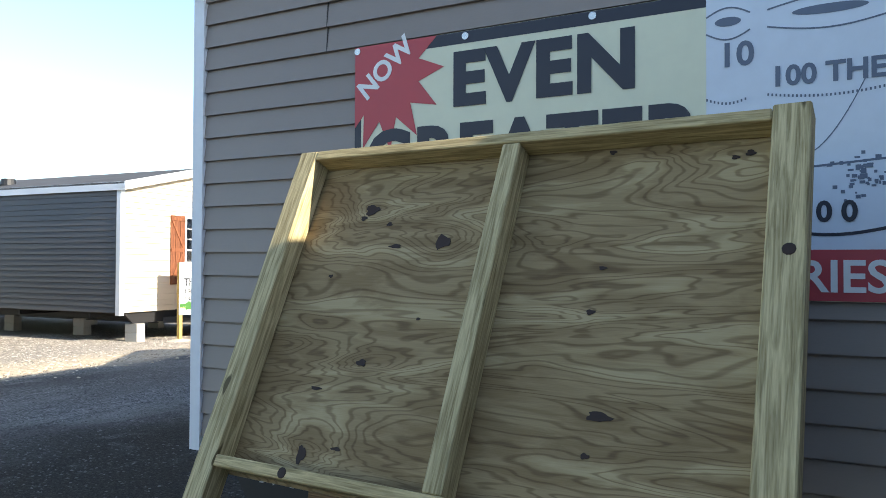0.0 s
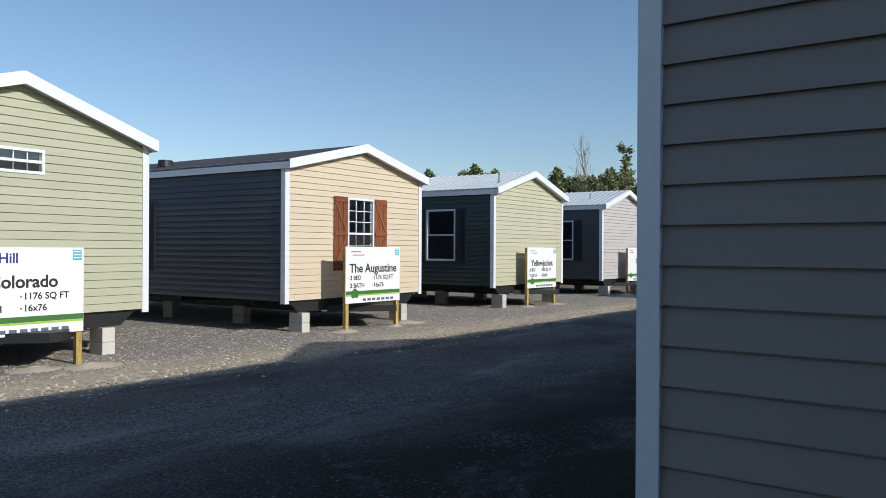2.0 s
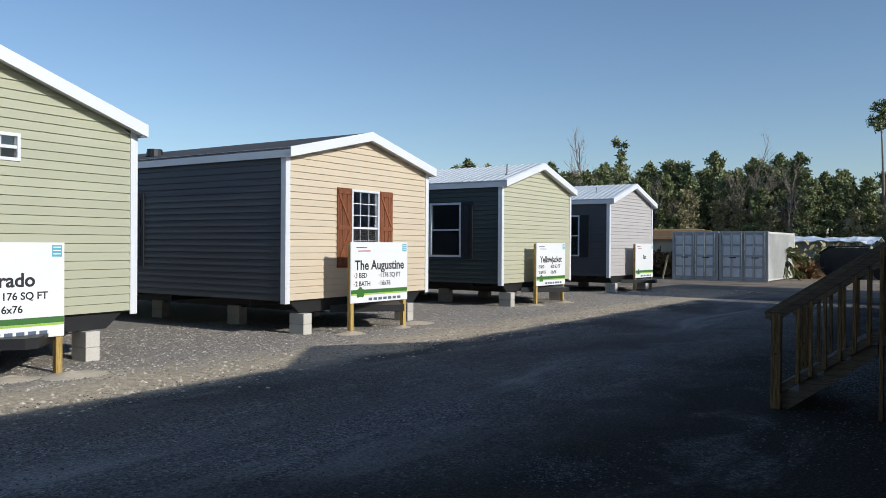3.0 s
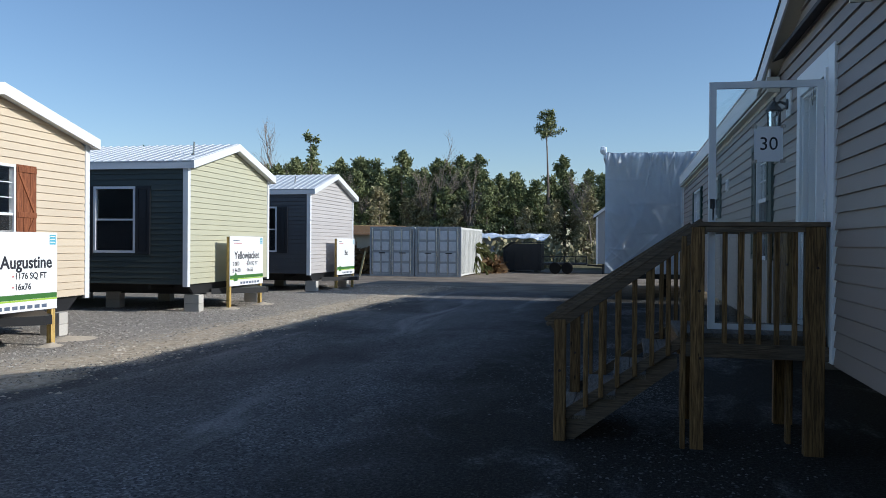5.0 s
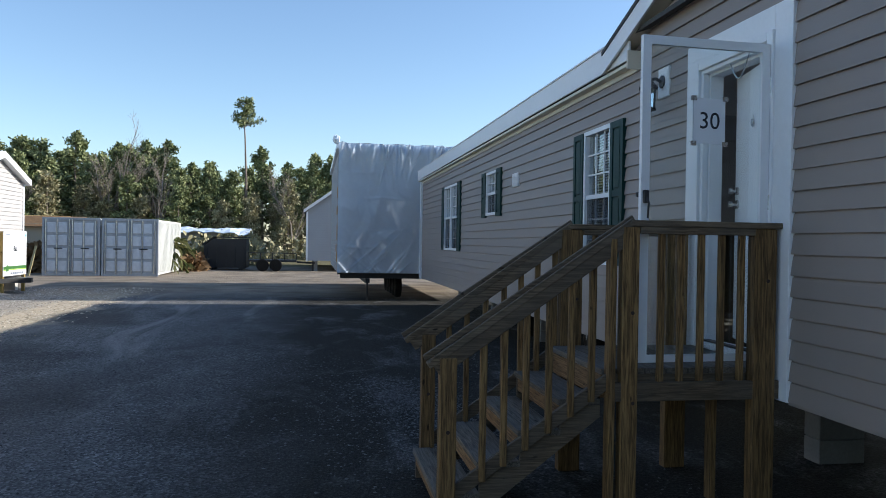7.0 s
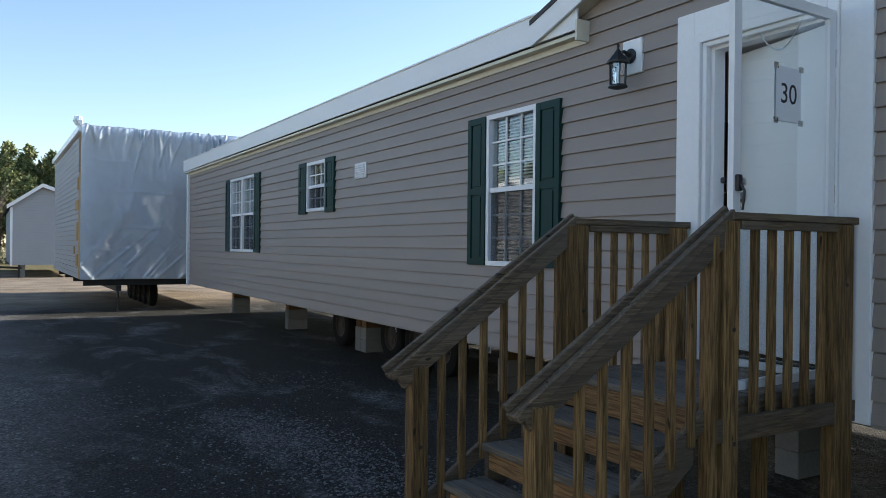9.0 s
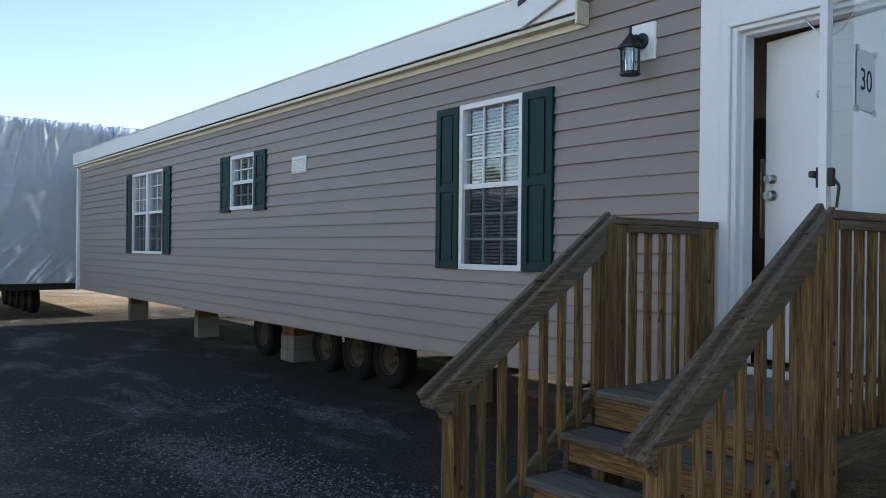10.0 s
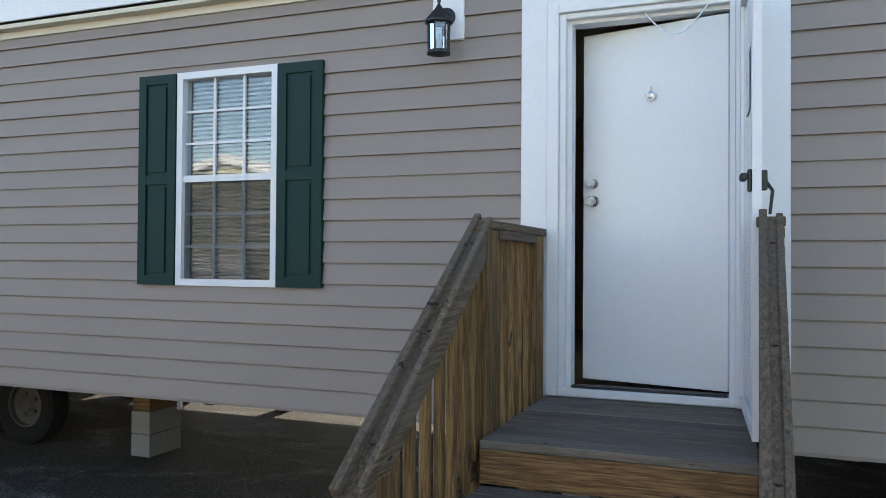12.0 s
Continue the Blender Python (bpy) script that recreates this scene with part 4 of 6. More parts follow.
def flat(x0, x1, z0, z1, d, mt, name="print_block", lb=""):
    return part(name, box(x0, x1, BY - 0.001 - d, BY - d, z0, z1), mt, banner, lb)


flat(-2.687, 0.7, 1.575, 2.782, 0, M_BANNER, "banner_sheet")
flat(-2.687, -1.03, 2.725, 2.781, 0.0012, M_BANINK)
flat(-2.687, -2.65, 1.58, 2.46, 0.0012, M_BANINK)
flat(-1.03, 0.695, 1.577, 2.780, 0.0012, M_BANPALE)
flat(-2.64, 0.695, 1.577, 1.765, 0.0024, M_BANRED)
pts = []
C = Vector((-2.52, 0, 2.63))
for i in range(26):
    a = 2 * math.pi * i / 26
    r = 0.33 if i % 2 == 0 else 0.20
    x, z = C.x + r * math.cos(a) * 1.0, C.z + r * math.sin(a) * 1.15
    pts.append((min(max(x, -2.686), -1.9), BY - 0.003, min(max(z, 2.2), 2.781)))
part("starburst", prism(pts, (0, 0, 0), (0, -0.001, 0)), M_BANRED, banner, "red starburst")
lettering("NOW", 0.135, Matrix.Translation((-2.62, BY - 0.0052, 2.51)) @ SOUTH @ Matrix.Rotation(radians(40), 4, "Z"), M_SIGNW, banner, bold=0.004)
lettering("RIES", 0.165, Matrix.Translation((-0.71, BY - 0.005, 1.612)) @ SOUTH, M_SIGNW, banner, bold=0.003)
for x, z in ((-2.672, 2.76), (-2.08, 2.757), (-1.485, 2.76), (-0.85, 2.76), (-2.672, 2.1), (-2.672, 1.6)):
    bm = lathe([(0.006, 0), (0.017, 0), (0.017, 0.004), (0.006, 0.004)], 14)
    bm.transform(Matrix.Translation((x, BY - 0.003, z)) @ Matrix.Rotation(radians(90), 4, "X"))
    part("grommet", bm, M_CHROME, banner)
# rolled notes printed on the pale half: plain outlines and the digits on them
def print_line(pts, w, mt):
    bm = bmesh.new()
    for (x0, z0), (x1, z1) in zip(pts, pts[1:]):
        beam((x0, BY - 0.0032, z0), (x1, BY - 0.0032, z1), 0.0012, w, bevel=0, bm=bm)
    part("print_line", bm, mt, banner)


for cx, zt, w in ((-0.95, 2.66, 0.16), (-0.60, 2.66, 0.42), (0.05, 2.66, 0.42)):
    print_line([(cx - w / 2 + w * k / 12, zt - 0.045 - 0.03 * math.sin(math.pi * k / 12)) for k in range(13)], 0.006, M_BANGREY)
    print_line([(cx - w / 2 + w * k / 12, zt + 0.02 + 0.03 * math.sin(math.pi * k / 12)) for k in range(13)], 0.006, M_BANGREY)
    part("print_block", prism([(cx + w * 0.3 * math.cos(2 * math.pi * k / 20), BY - 0.0028, zt - 0.005 + 0.018 * math.sin(2 * math.pi * k / 20)) for k in range(20)], (0, 0, 0), (0, -0.001, 0)), M_BANGREY, banner)
    print_line([(cx - w / 2, zt - 0.05), (cx - w / 2, 2.0)], 0.006, M_BANGREY)
    print_line([(cx - w / 2 + w * k / 12, 1.85 - 0.03 * math.sin(math.pi * k / 12)) for k in range(13)], 0.012, M_BANINK)
    for k in range(int(w / 0.014)):
        flat(cx - w / 2 + k * 0.014, cx - w / 2 + k * 0.014 + 0.006, 2.35 - 0.02 * math.sin(math.pi * k * 0.014 / w), 2.36 - 0.02 * math.sin(math.pi * k * 0.014 / w), 0.0026, M_BANGREY)
lettering("10", 0.13, Matrix.Translation((-0.985, BY - 0.0045, 2.48)) @ SOUTH, M_BANGREY, banner, bold=0.003)
lettering("100 THE", 0.105, Matrix.Translation((-0.80, BY - 0.0045, 2.385)) @ SOUTH, M_BANGREY, banner, bold=0.003)
lettering("10 0", 0.105, Matrix.Translation((-0.70, BY - 0.0045, 1.87)) @ SOUTH, M_BANINK, banner, bold=0.003)
print_line([(-0.68 + 0.2 * k / 10, 2.12 + 0.28 * (k / 10) ** 1.6) for k in range(11)], 0.004, M_BANGREY)
print_line([(-0.70, 2.07), (-0.3, 2.10)], 0.008, M_BANGREY)
rb = random.Random(3)
for k in range(60):
    a, b = rb.gauss(-0.50, 0.05), rb.gauss(2.03, 0.04)
    flat(a, a + rb.uniform(0.006, 0.02), b, b + rb.uniform(0.006, 0.014), 0.0026 + k * 0.00001, M_BANGREY)

# the banner hangs a little wider and higher than its print was laid out
for ob in banner.children:
    ob.data.transform(Matrix.Translation((-2.707, 0, 1.651)) @ Matrix.Diagonal((1.036, 1, 1.019, 1)) @ Matrix.Translation((2.687, 0, -1.577)))


def lettering_in(body, x0, x1, z0, z1, d, material, parent, bold):
    """Lettering that faces -y and fills the given rectangle of the end wall."""
    ob = lettering(body, 0.3, SOUTH, material, parent, bold=bold, spacing=1.09)
    xs, zs = [v.co.x for v in ob.data.vertices], [v.co.z for v in ob.data.vertices]
    kx, kz = (x1 - x0) / (max(xs) - min(xs)), (z1 - z0) / (max(zs) - min(zs))
    ob.data.transform(Matrix.Translation((x0 - min(xs) * kx, BY - d, z0 - min(zs) * kz)) @ Matrix.Diagonal((kx, 1, kz, 1)))
    return ob


lettering_in("EVEN", -2.14, -1.278, 2.522, 2.785, 0.004, M_BANINK, banner, 0.013)
lettering_in("GREATER", -2.63, -0.985, 2.17, 2.45, 0.004, M_BANINK, banner, 0.013)

# ---- the leaning plywood frame ----
P0 = Vector((-2.418, 2.490, 2.226))
U = Vector((0.9984, -0.0573, 0.0)).normalized()
V = Vector((-0.0041, -0.4212, -0.9071))
V = (V - U * V.dot(U)).normalized()
NRM = U.cross(V).normalized()
if NRM.y > 0:
    NRM = -NRM
FRM = Matrix((U, NRM, -V)).transposed().to_4x4()      # local x along it, y out of its face, z up the slope
FRM.translation = P0 - NRM * 0.09
panel = thing("plywood_frame", -1.4, 1.6, 0, "plywood sheet in a pale treated-pine frame, leaning towards the wall", "plywood panel")


def panel_part(name, bm, material):
    ob = part(name, bm, material, panel)
    ob.matrix_basis = FRM
    return ob


FL = P0.z / -V.z                                         # length down to the ground
panel_part("post", box(0, 0.09, 0, 0.09, -FL + 0.01, 0, bevel=0.005), M_PINE_Z)
askew = panel_part("post", box(1.767, 1.868, 0, 0.09, -FL + 0.03, 0.012, bevel=0.005), M_PINE_Z)
askew.matrix_basis = FRM @ Matrix.Translation((1.767, 0, 0)) @ Matrix.Rotation(radians(-1.0), 4, "Y") @ Matrix.Translation((-1.767, 0, 0))
panel_part("top_rail", box(0.091, 1.766, 0.0, 0.09, -0.04, 0, bevel=0.004), M_PINE_X)
panel_part("bottom_rail", box(0.091, 1.766, 0.0, 0.09, -1.240, -1.200, bevel=0.004), M_PINE_X)
panel_part("mullion", box(0.920, 0.985, 0.0, 0.088, -1.199, -0.041, bevel=0.004), M_PINE_Z)
panel_part("plywood_sheet", box(0.02, 1.85, -0.014, -0.001, -1.25, -0.005), M_PLY)
for u, v, a, b in ((0.719, 0.365, 0.030, 0.026), (0.373, 0.228, 0.030, 0.022), (0.345, 0.262, 0.014, 0.010), (0.471, 0.290, 0.012, 0.008), (0.377, 1.144, 0.018, 0.030), (0.524, 0.380, 0.026, 0.008), (0.518, 0.816, 0.020, 0.012), (1.295, 0.602, 0.014, 0.008), (1.369, 0.908, 0.036, 0.014), (1.701, 0.088, 0.014, 0.010), (1.66, 0.10, 0.012, 0.007), (1.281, 0.052, 0.012, 0.008), (1.347, 1.019, 0.013, 0.008), (0.358, 0.919, 0.024, 0.006), (0.27, 0.50, 0.010, 0.006), (1.31, 0.46, 0.012, 0.006), (0.513, 1.108, 0.020, 0.006), (0.7, 0.65, 0.008, 0.005)):
    pts = []
    for i in range(13):
        t = 2 * math.pi * i / 13
        k = 1 + 0.2 * math.sin(3 * t + u * 20) + 0.12 * math.sin(5 * t + v * 30)
        pts.append((u + a * k * math.cos(t), 0.0004, -v + b * k * math.sin(t)))
    panel_part("knot", prism(pts, (0, 0, 0), (0, 0.0012, 0)), M_KNOT)
for x, y, z in ((1.835, 0.0905, -0.443), (0.40, 0.0905, -1.22)):
    bm = lathe([(0.001, 0), (0.018, 0), (0.016, 0.002), (0.001, 0.002)], 10)
    bm.transform(Matrix.Translation((x, y, z)) @ Matrix.Rotation(radians(-90), 4, "X"))
    panel_part("knot", bm, M_KNOT)
# a second, darker board behind it
board = thing("brown_board", -1.6, 2.6, 0, "brown plywood board with nails, leaning on the siding", "board")
BM = Matrix.Translation((-2.685, 2.80, 0)) @ Matrix.Rotation(radians(-7), 4, "X")
for a, b, d0, d1, z0, z1, nm in ((0, 1.9, 0, 0.018, 0.0, 1.985, "sheet"), (0, 0.038, 0.018, 0.107, 0.0, 1.985, "edge_board")):
    bm = box(a, b, d0, d1, z0, z1, bevel=0.003)
    bm.transform(BM)
    part(nm, bm, M_BROWN, board)
for i in range(7):
    bm = cyl((0.02, -0.001, 1.88 - i * 0.18), (0.02, -0.003, 1.88 - i * 0.18), 0.008, 0.008, 8)
    bm.transform(BM)
    part("nail_head", bm, M_KNOT, board)

# ---- the row of show homes ----


def show_home(x, y, width, floor, eave, peak, end_mat, side_mat, roof_mat, length, label, end_window=None, side_window=None, shutters=None, end_shutters=None, turn=0.0, plank=LAP):
    """A home with its gable end at local x = 0, reaching back along -x; y from 0 to width."""
    h = thing("mobile_home", 0, 0, 0, label, "mobile home", "show homes")
    c = width / 2
    slope = (peak - eave) / (c + 0.15)

    def top(u):
        return eave - 0.06 + slope * (c - abs(u - c))

    def east(u, d, z):
        return (d, u, z)

    def side(u, d, z):
        return (u, -d, z)
    eh = [end_window[:4]] if end_window else []
    sh = [side_window[:4]] if side_window else []
    bm = bmesh.new()
    for a, b, lo, hi in cells(0.02, width - 0.02, floor, eave - 0.1, eh):
        box(-0.1, 0, a, b, lo, hi, bm)
    part("end_wall", bm, M_INNER, h)
    part("gable_wall", prism([(0, 0.02, eave - 0.1), (0, width - 0.02, eave - 0.1), (0, c, top(c) - 0.01)], (0, 0, 0), (-0.1, 0, 0)), M_INNER, h)
    bm = bmesh.new()
    for a, b, lo, hi in cells(-length, -0.1, floor, eave - 0.06, sh):
        box(a, b, 0, 0.1, lo, hi, bm)
    part("side_wall", bm, M_INNER, h)
    part("side_wall", box(-length, -0.1, width - 0.1, width, floor, eave - 0.06), side_mat, h)
    part("rear_wall", box(-length - 0.1, -length, 0, width, floor, eave), end_mat, h)
    part("floor_deck", box(-length, -0.02, 0.02, width - 0.02, floor - 0.02, floor + 0.15), M_DARK, h)
    siding(h, end_mat, east, floor, top, 0.08, width - 0.08, eh, plank)
    siding(h, side_mat, side, floor, lambda u: eave - 0.06, -length, -0.08, sh, plank)
    for a in (0, width):
        s = 1 if a == 0 else -1
        bm = box(0.001, 0.034, a, a + s * 0.09, floor - 0.06, eave - 0.02) if s > 0 else box(0.001, 0.034, a - 0.09, a, floor - 0.06, eave - 0.02)
        if s > 0:
            box(-0.09, 0.034, -0.034, -0.001, floor - 0.06, eave - 0.02, bm)
        else:
            box(-0.09, 0.034, width + 0.001, width + 0.034, floor - 0.06, eave - 0.02, bm)
        part("corner_trim", bm, M_WHITE, h)
    ov = 0.09
    for s in (-1, 1):
        ye = c + s * (c + ov)
        roof = part("roof", prism([(0.2, ye, eave), (0.2, c, peak), (0.2, c, peak + 0.04), (0.2, ye, eave + 0.04)], (0, 0, 0), (-length - 0.5, 0, 0)), roof_mat, h)
        part("rake_board", prism([(0.2, ye, eave - 0.14), (0.2, c, peak - 0.14), (0.2, c, peak + 0.05), (0.2, ye, eave + 0.05)], (0, 0, 0), (0.022, 0, 0)), M_WHITE, h)
        part("rake_soffit", prism([(0.0, ye, eave - 0.1), (0.0, c, peak - 0.1), (0.0, c, peak - 0.07), (0.0, ye, eave - 0.07)], (0, 0, 0), (0.199, 0, 0)), M_WHITE, h)
        part("fascia", box(-length - 0.3, 0.2, min(ye, ye - s * 0.02), max(ye, ye - s * 0.02), eave - 0.14, eave + 0.045), M_WHITE, h)
        part("soffit", box(-length - 0.3, 0.2, min(ye - s * 0.02, c + s * c), max(ye - s * 0.02, c + s * c), eave - 0.1, eave - 0.07), M_WHITE, h)
        if roof_mat is M_TIN:
            n = int(length / 0.23)
            for i in range(min(n, 44)):
                xr = 0.15 - i * 0.23
                part("roof_rib", prism([(xr, ye, eave + 0.041), (xr - 0.03, ye, eave + 0.041), (xr - 0.03, ye, eave + 0.06), (xr, ye, eave + 0.06)], (0, 0, 0), (0, c - ye, peak - eave)), M_TIN, roof)
    if end_window:
        window_unit("window", h, east, *end_window[:4], *end_window[4:], blind=False)
    if side_window:
        window_unit("window", h, side, *side_window[:4], *side_window[4:], blind=False, fr=0.06)
    for a, b, lo, hi, mt in shutters or ():
        raised_shutter(h, side, a, b, lo, hi, mt)
    for a, b, lo, hi in end_shutters or ():
        sh_ob = bmesh.new()
        n = 3
        for i in range(n):
            ww = (b - a) / n
            box(0.022, 0.042, a + i * ww + 0.004, a + (i + 1) * ww - 0.004, lo, hi, sh_ob, 0.003)
        s = part("shutter", sh_ob, M_REDWOOD, h, "stained board shutter with a diagonal brace")
        for z in (lo + 0.08, (lo + hi) / 2, hi - 0.08):
            part("batten", box(0.0425, 0.06, a + 0.015, b - 0.015, z - 0.045, z + 0.045, bevel=0.003), M_REDWOOD, s)
        for z0, z1, up in ((lo + 0.13, (lo + hi) / 2 - 0.05, 1), ((lo + hi) / 2 + 0.05, hi - 0.13, -1)):
            part("brace", beam((0.05, a + 0.05 if up > 0 else b - 0.05, z0), (0.05, b - 0.05 if up > 0 else a + 0.05, z1), 0.06, 0.018, up=(1, 0, 0)), M_REDWOOD, s)
    # chassis, hitch and piers
    for yy in (c - 1.2, c + 1.2):
        bm = bmesh.new()
        box(-length + 0.2, -0.1, yy - 0.06, yy + 0.06, floor - 0.04, floor - 0.021, bm)
        box(-length + 0.2, -0.1, yy - 0.06, yy + 0.06, floor - 0.3, floor - 0.28, bm)
        box(-length + 0.2, -0.1, yy - 0.006, yy + 0.006, floor - 0.28, floor - 0.04, bm)
        part("chassis_beam", bm, M_BLACK, h)
    part("end_beam", prism([(-0.06, 0.15, floor - 0.005), (-0.06, width - 0.15, floor - 0.005), (-0.06, width - 0.45, floor - 0.26), (-0.06, 0.45, floor - 0.26)], (0, 0, 0), (-0.06, 0, 0)), M_BLACK, h, "black steel end beam")
    part("hitch", prism([(0.0, c - 1.1, floor - 0.3), (0.0, c + 1.1, floor - 0.3), (1.0, c + 0.09, floor - 0.3), (1.0, c - 0.09, floor - 0.3)], (0, 0, 0), (0, 0, 0.14)), M_BLACK, h, "black steel towing hitch")
    for i in range(int(length / 2.4)):
        xx = -1.0 - i * 2.4
        part("outrigger", box(xx - 0.03, xx + 0.03, 0.05, c - 1.2, floor - 0.14, floor - 0.02), M_BLACK, h)
    m = Matrix.Translation((x, y, 0)) @ Matrix.Rotation(radians(turn), 4, "Z")
    h.matrix_basis = m
    for xx, yy in ((-0.12, 0.55), (-0.12, width - 0.75), (-2.6, c - 1.2), (-5.2, c - 1.2), (-7.8, c - 1.2), (-2.6, c + 1.2), (-5.2, c + 1.2)):
        p = m @ Vector((xx, yy, 0))
        pr = thing("block_pier", p.x, p.y, 0, "pale concrete block pier under a show home", "pier", "show home piers")
        part("concrete_block", box(p.x - 0.2, p.x + 0.2, p.y - 0.11, p.y + 0.11, 0, 0.2, bevel=0.006), M_PALEBLOCK, pr)
        if floor - 0.3 > 0.22:
            part("concrete_block", box(p.x - 0.2, p.x + 0.2, p.y - 0.11, p.y + 0.11, 0.204, floor - 0.27, bevel=0.006), M_PALEBLOCK, pr)
    return h


green = show_home(-14.69, 4.10, 4.5, 0.71, 3.56, 4.32, M_SAGE, M_SAGE, M_TIN, 9.0, "sage green vinyl show home with a white metal roof", end_window=(1.72, 2.66, 2.87, 3.25, 4, 1), turn=4.5)
augustine = show_home(-14.966, 11.695, 4.768, 0.68, 3.535, 4.113, M_CREAM, M_CHARCOAL, M_SHINGLE, 12.0, "cream and charcoal show home with a dark shingle roof", end_window=(1.93, 2.87, 1.30, 2.92, 3, 3), end_shutters=((1.45, 1.915, 1.28, 2.93), (2.885, 3.35, 1.28, 2.93)), side_window=(-5.65, -4.64, 1.3, 2.82, 1, 1), shutters=((-4.63, -4.2, 1.25, 2.85, M_BLACKSH), (-6.09, -5.66, 1.25, 2.85, M_BLACKSH)), turn=3.05)
yellow = show_home(-15.435, 20.235, 4.6, 0.68, 3.545, 4.222, M_PALEGREEN, M_FOREST, M_TIN, 11.0, "pale and dark green show home with a white metal roof", side_window=(-2.44, -1.33, 1.41, 3.0, 1, 1), shutters=((-1.32, -0.94, 1.38, 3.0, M_BLACKSH), (-2.83, -2.45, 1.38, 3.0, M_BLACKSH)), turn=2.25)
pale = show_home(-15.94, 28.70, 4.516, 0.63, 3.486, 4.185, M_LILAC, M_CHARCOAL, M_TIN, 10.0, "pale grey and charcoal show home with a white metal roof", side_window=(-2.2, -1.19, 1.36, 2.93, 1, 1), shutters=((-1.18, -0.795, 1.33, 2.93, M_BLACKSH), (-2.6, -2.21, 1.33, 2.93, M_BLACKSH)), turn=1.07)
# roof vents on the dark roof
v = thing("roof_vent", -20.05, 12.3, 3.68, "black plastic roof vent on the dark shingle roof", "roof vent")
part("pipe", cyl((-20.05, 12.3, 3.58), (-20.05, 12.3, 3.82), 0.12, 0.12, 14), M_BLACK, v)
part("cap", cyl((-20.05, 12.3, 3.78), (-20.05, 12.3, 3.95), 0.2, 0.17, 14), M_BLACK, v)
for x, y, z in ((-15.75, 21.0, 3.80), (-16.9, 29.6, 3.72)):
    v = thing("roof_pipe", x, y, z, "thin grey vent pipe on a white metal roof", "vent pipe")
    part("pipe", cyl((x, y, z - 0.05), (x + 0.03, y, z + 0.34), 0.024, 0.024, 10), M_CHROME, v)
    part("collar", cyl((x, y, z - 0.05), (x, y, z + 0.05), 0.07, 0.035, 12), M_BLACK, v)

# ---- name boards on stakes ----
def name_board(x, y0, y1, z0, z1, title, lines, label, blue="", title_size=0.25, line_size=0.135, dy=0.0):
    s = thing("sign_board", x, (y0 + y1) / 2, 0, label, "sign", "name boards")
    part("board", box(x - 0.02, x, y0, y1, z0, z1, bevel=0.002), M_SIGNW, s)
    for y in (y0 + 0.03, y1 - 0.1):
        part("stake", box(x - 0.112, x - 0.022, y, y + 0.09, 0, z1 - 0.02, bevel=0.003), M_STAKE, s)
    hgt, w = z1 - z0, y1 - y0
    part("print_stripe", box(x + 0.0004, x + 0.0016, y0 + 0.01, y1 - 0.005, z0 + hgt * 0.15, z0 + hgt * 0.215), M_SIGNG, s)
    part("print_stripe", box(x + 0.0004, x + 0.0016, y0 + 0.01, y1 - 0.005, z0 + hgt * 0.125, z0 + hgt * 0.148), M_SIGNL, s)
    # the small teal mark in its corner, and an unreadable line at the foot
    part("print_mark", box(x + 0.0004, x + 0.0016, y1 - 0.17, y1 - 0.035, z1 - 0.19, z1 - 0.035), M_SIGNT, s)
    for k in range(3):
        part("print_mark", box(x + 0.002, x + 0.003, y1 - 0.155, y1 - 0.05, z1 - 0.07 - k * 0.045, z1 - 0.055 - k * 0.045), M_SIGNW, s)
    for k in range(7):
        part("print_bar", box(x + 0.0004, x + 0.0016, y0 + w * 0.30 + k * w * 0.085, y0 + w * 0.30 + k * w * 0.085 + w * 0.06, z0 + hgt * 0.03, z0 + hgt * 0.075), M_BANGREY, s)
    pts = []
    for i in range(18):
        a = 2 * math.pi * i / 18
        r = 0.1 * (1 + 0.18 * math.sin(5 * a))
        pts.append((x + 0.002, y0 + w * 0.16 + r * 1.35 * math.cos(a), z0 + hgt * 0.17 + r * math.sin(a)))
    part("print_mark", prism(pts, (0, 0, 0), (0.001, 0, 0)), M_SIGNG, s)
    if blue:
        lettering(blue, 0.20, Matrix.Translation((x + 0.0012, y0 + w * 0.30, z1 - 0.22)) @ EAST, M_SIGNB, s, bold=0.004)
    else:
        for k, (a, b) in enumerate(((0.09, 0.27), (0.12, 0.33))):
            part("print_bar", box(x + 0.0004, x + 0.0016, y0 + w * a, y0 + w * b, z1 - 0.12 - k * 0.07, z1 - 0.10 - k * 0.07), M_SIGNR if k else M_BANGREY, s)
    lettering(title, title_size, Matrix.Translation((x + 0.0012, (y0 + y1) / 2 + dy, z0 + hgt * 0.545)) @ EAST, M_INK, s, align="CENTER", bold=0.006)
    for k, (left, right) in enumerate(lines):
        z = z0 + hgt * (0.41 - 0.135 * k)
        for body, yy in ((left, y0 + 0.09), (right, y0 + w * 0.47)):
            if body:
                part("print_dot", cyl((x + 0.0004, yy + 0.015, z + line_size * 0.3), (x + 0.0016, yy + 0.015, z + line_size * 0.3), 0.014, 0.014, 8), M_SIGNR, s)
                lettering(body, line_size, Matrix.Translation((x + 0.0012, yy + 0.045, z)) @ EAST, M_INK, s, bold=0.0025)
    return s


name_board(-14.23, 5.27, 7.03, 0.50, 1.76, "Colorado", [("3 BED", "1176 SQ FT"), ("2 BATH", "16x76")], "white name board reading Colorado on yellow stakes", blue="Hill")
name_board(-14.28, 12.765, 14.54, 0.60, 1.81, "The Augustine", [("3 BED", "1176 SQ FT"), ("2 BATH", "16x76")], "white name board reading The Augustine on yellow stakes", title_size=0.262)
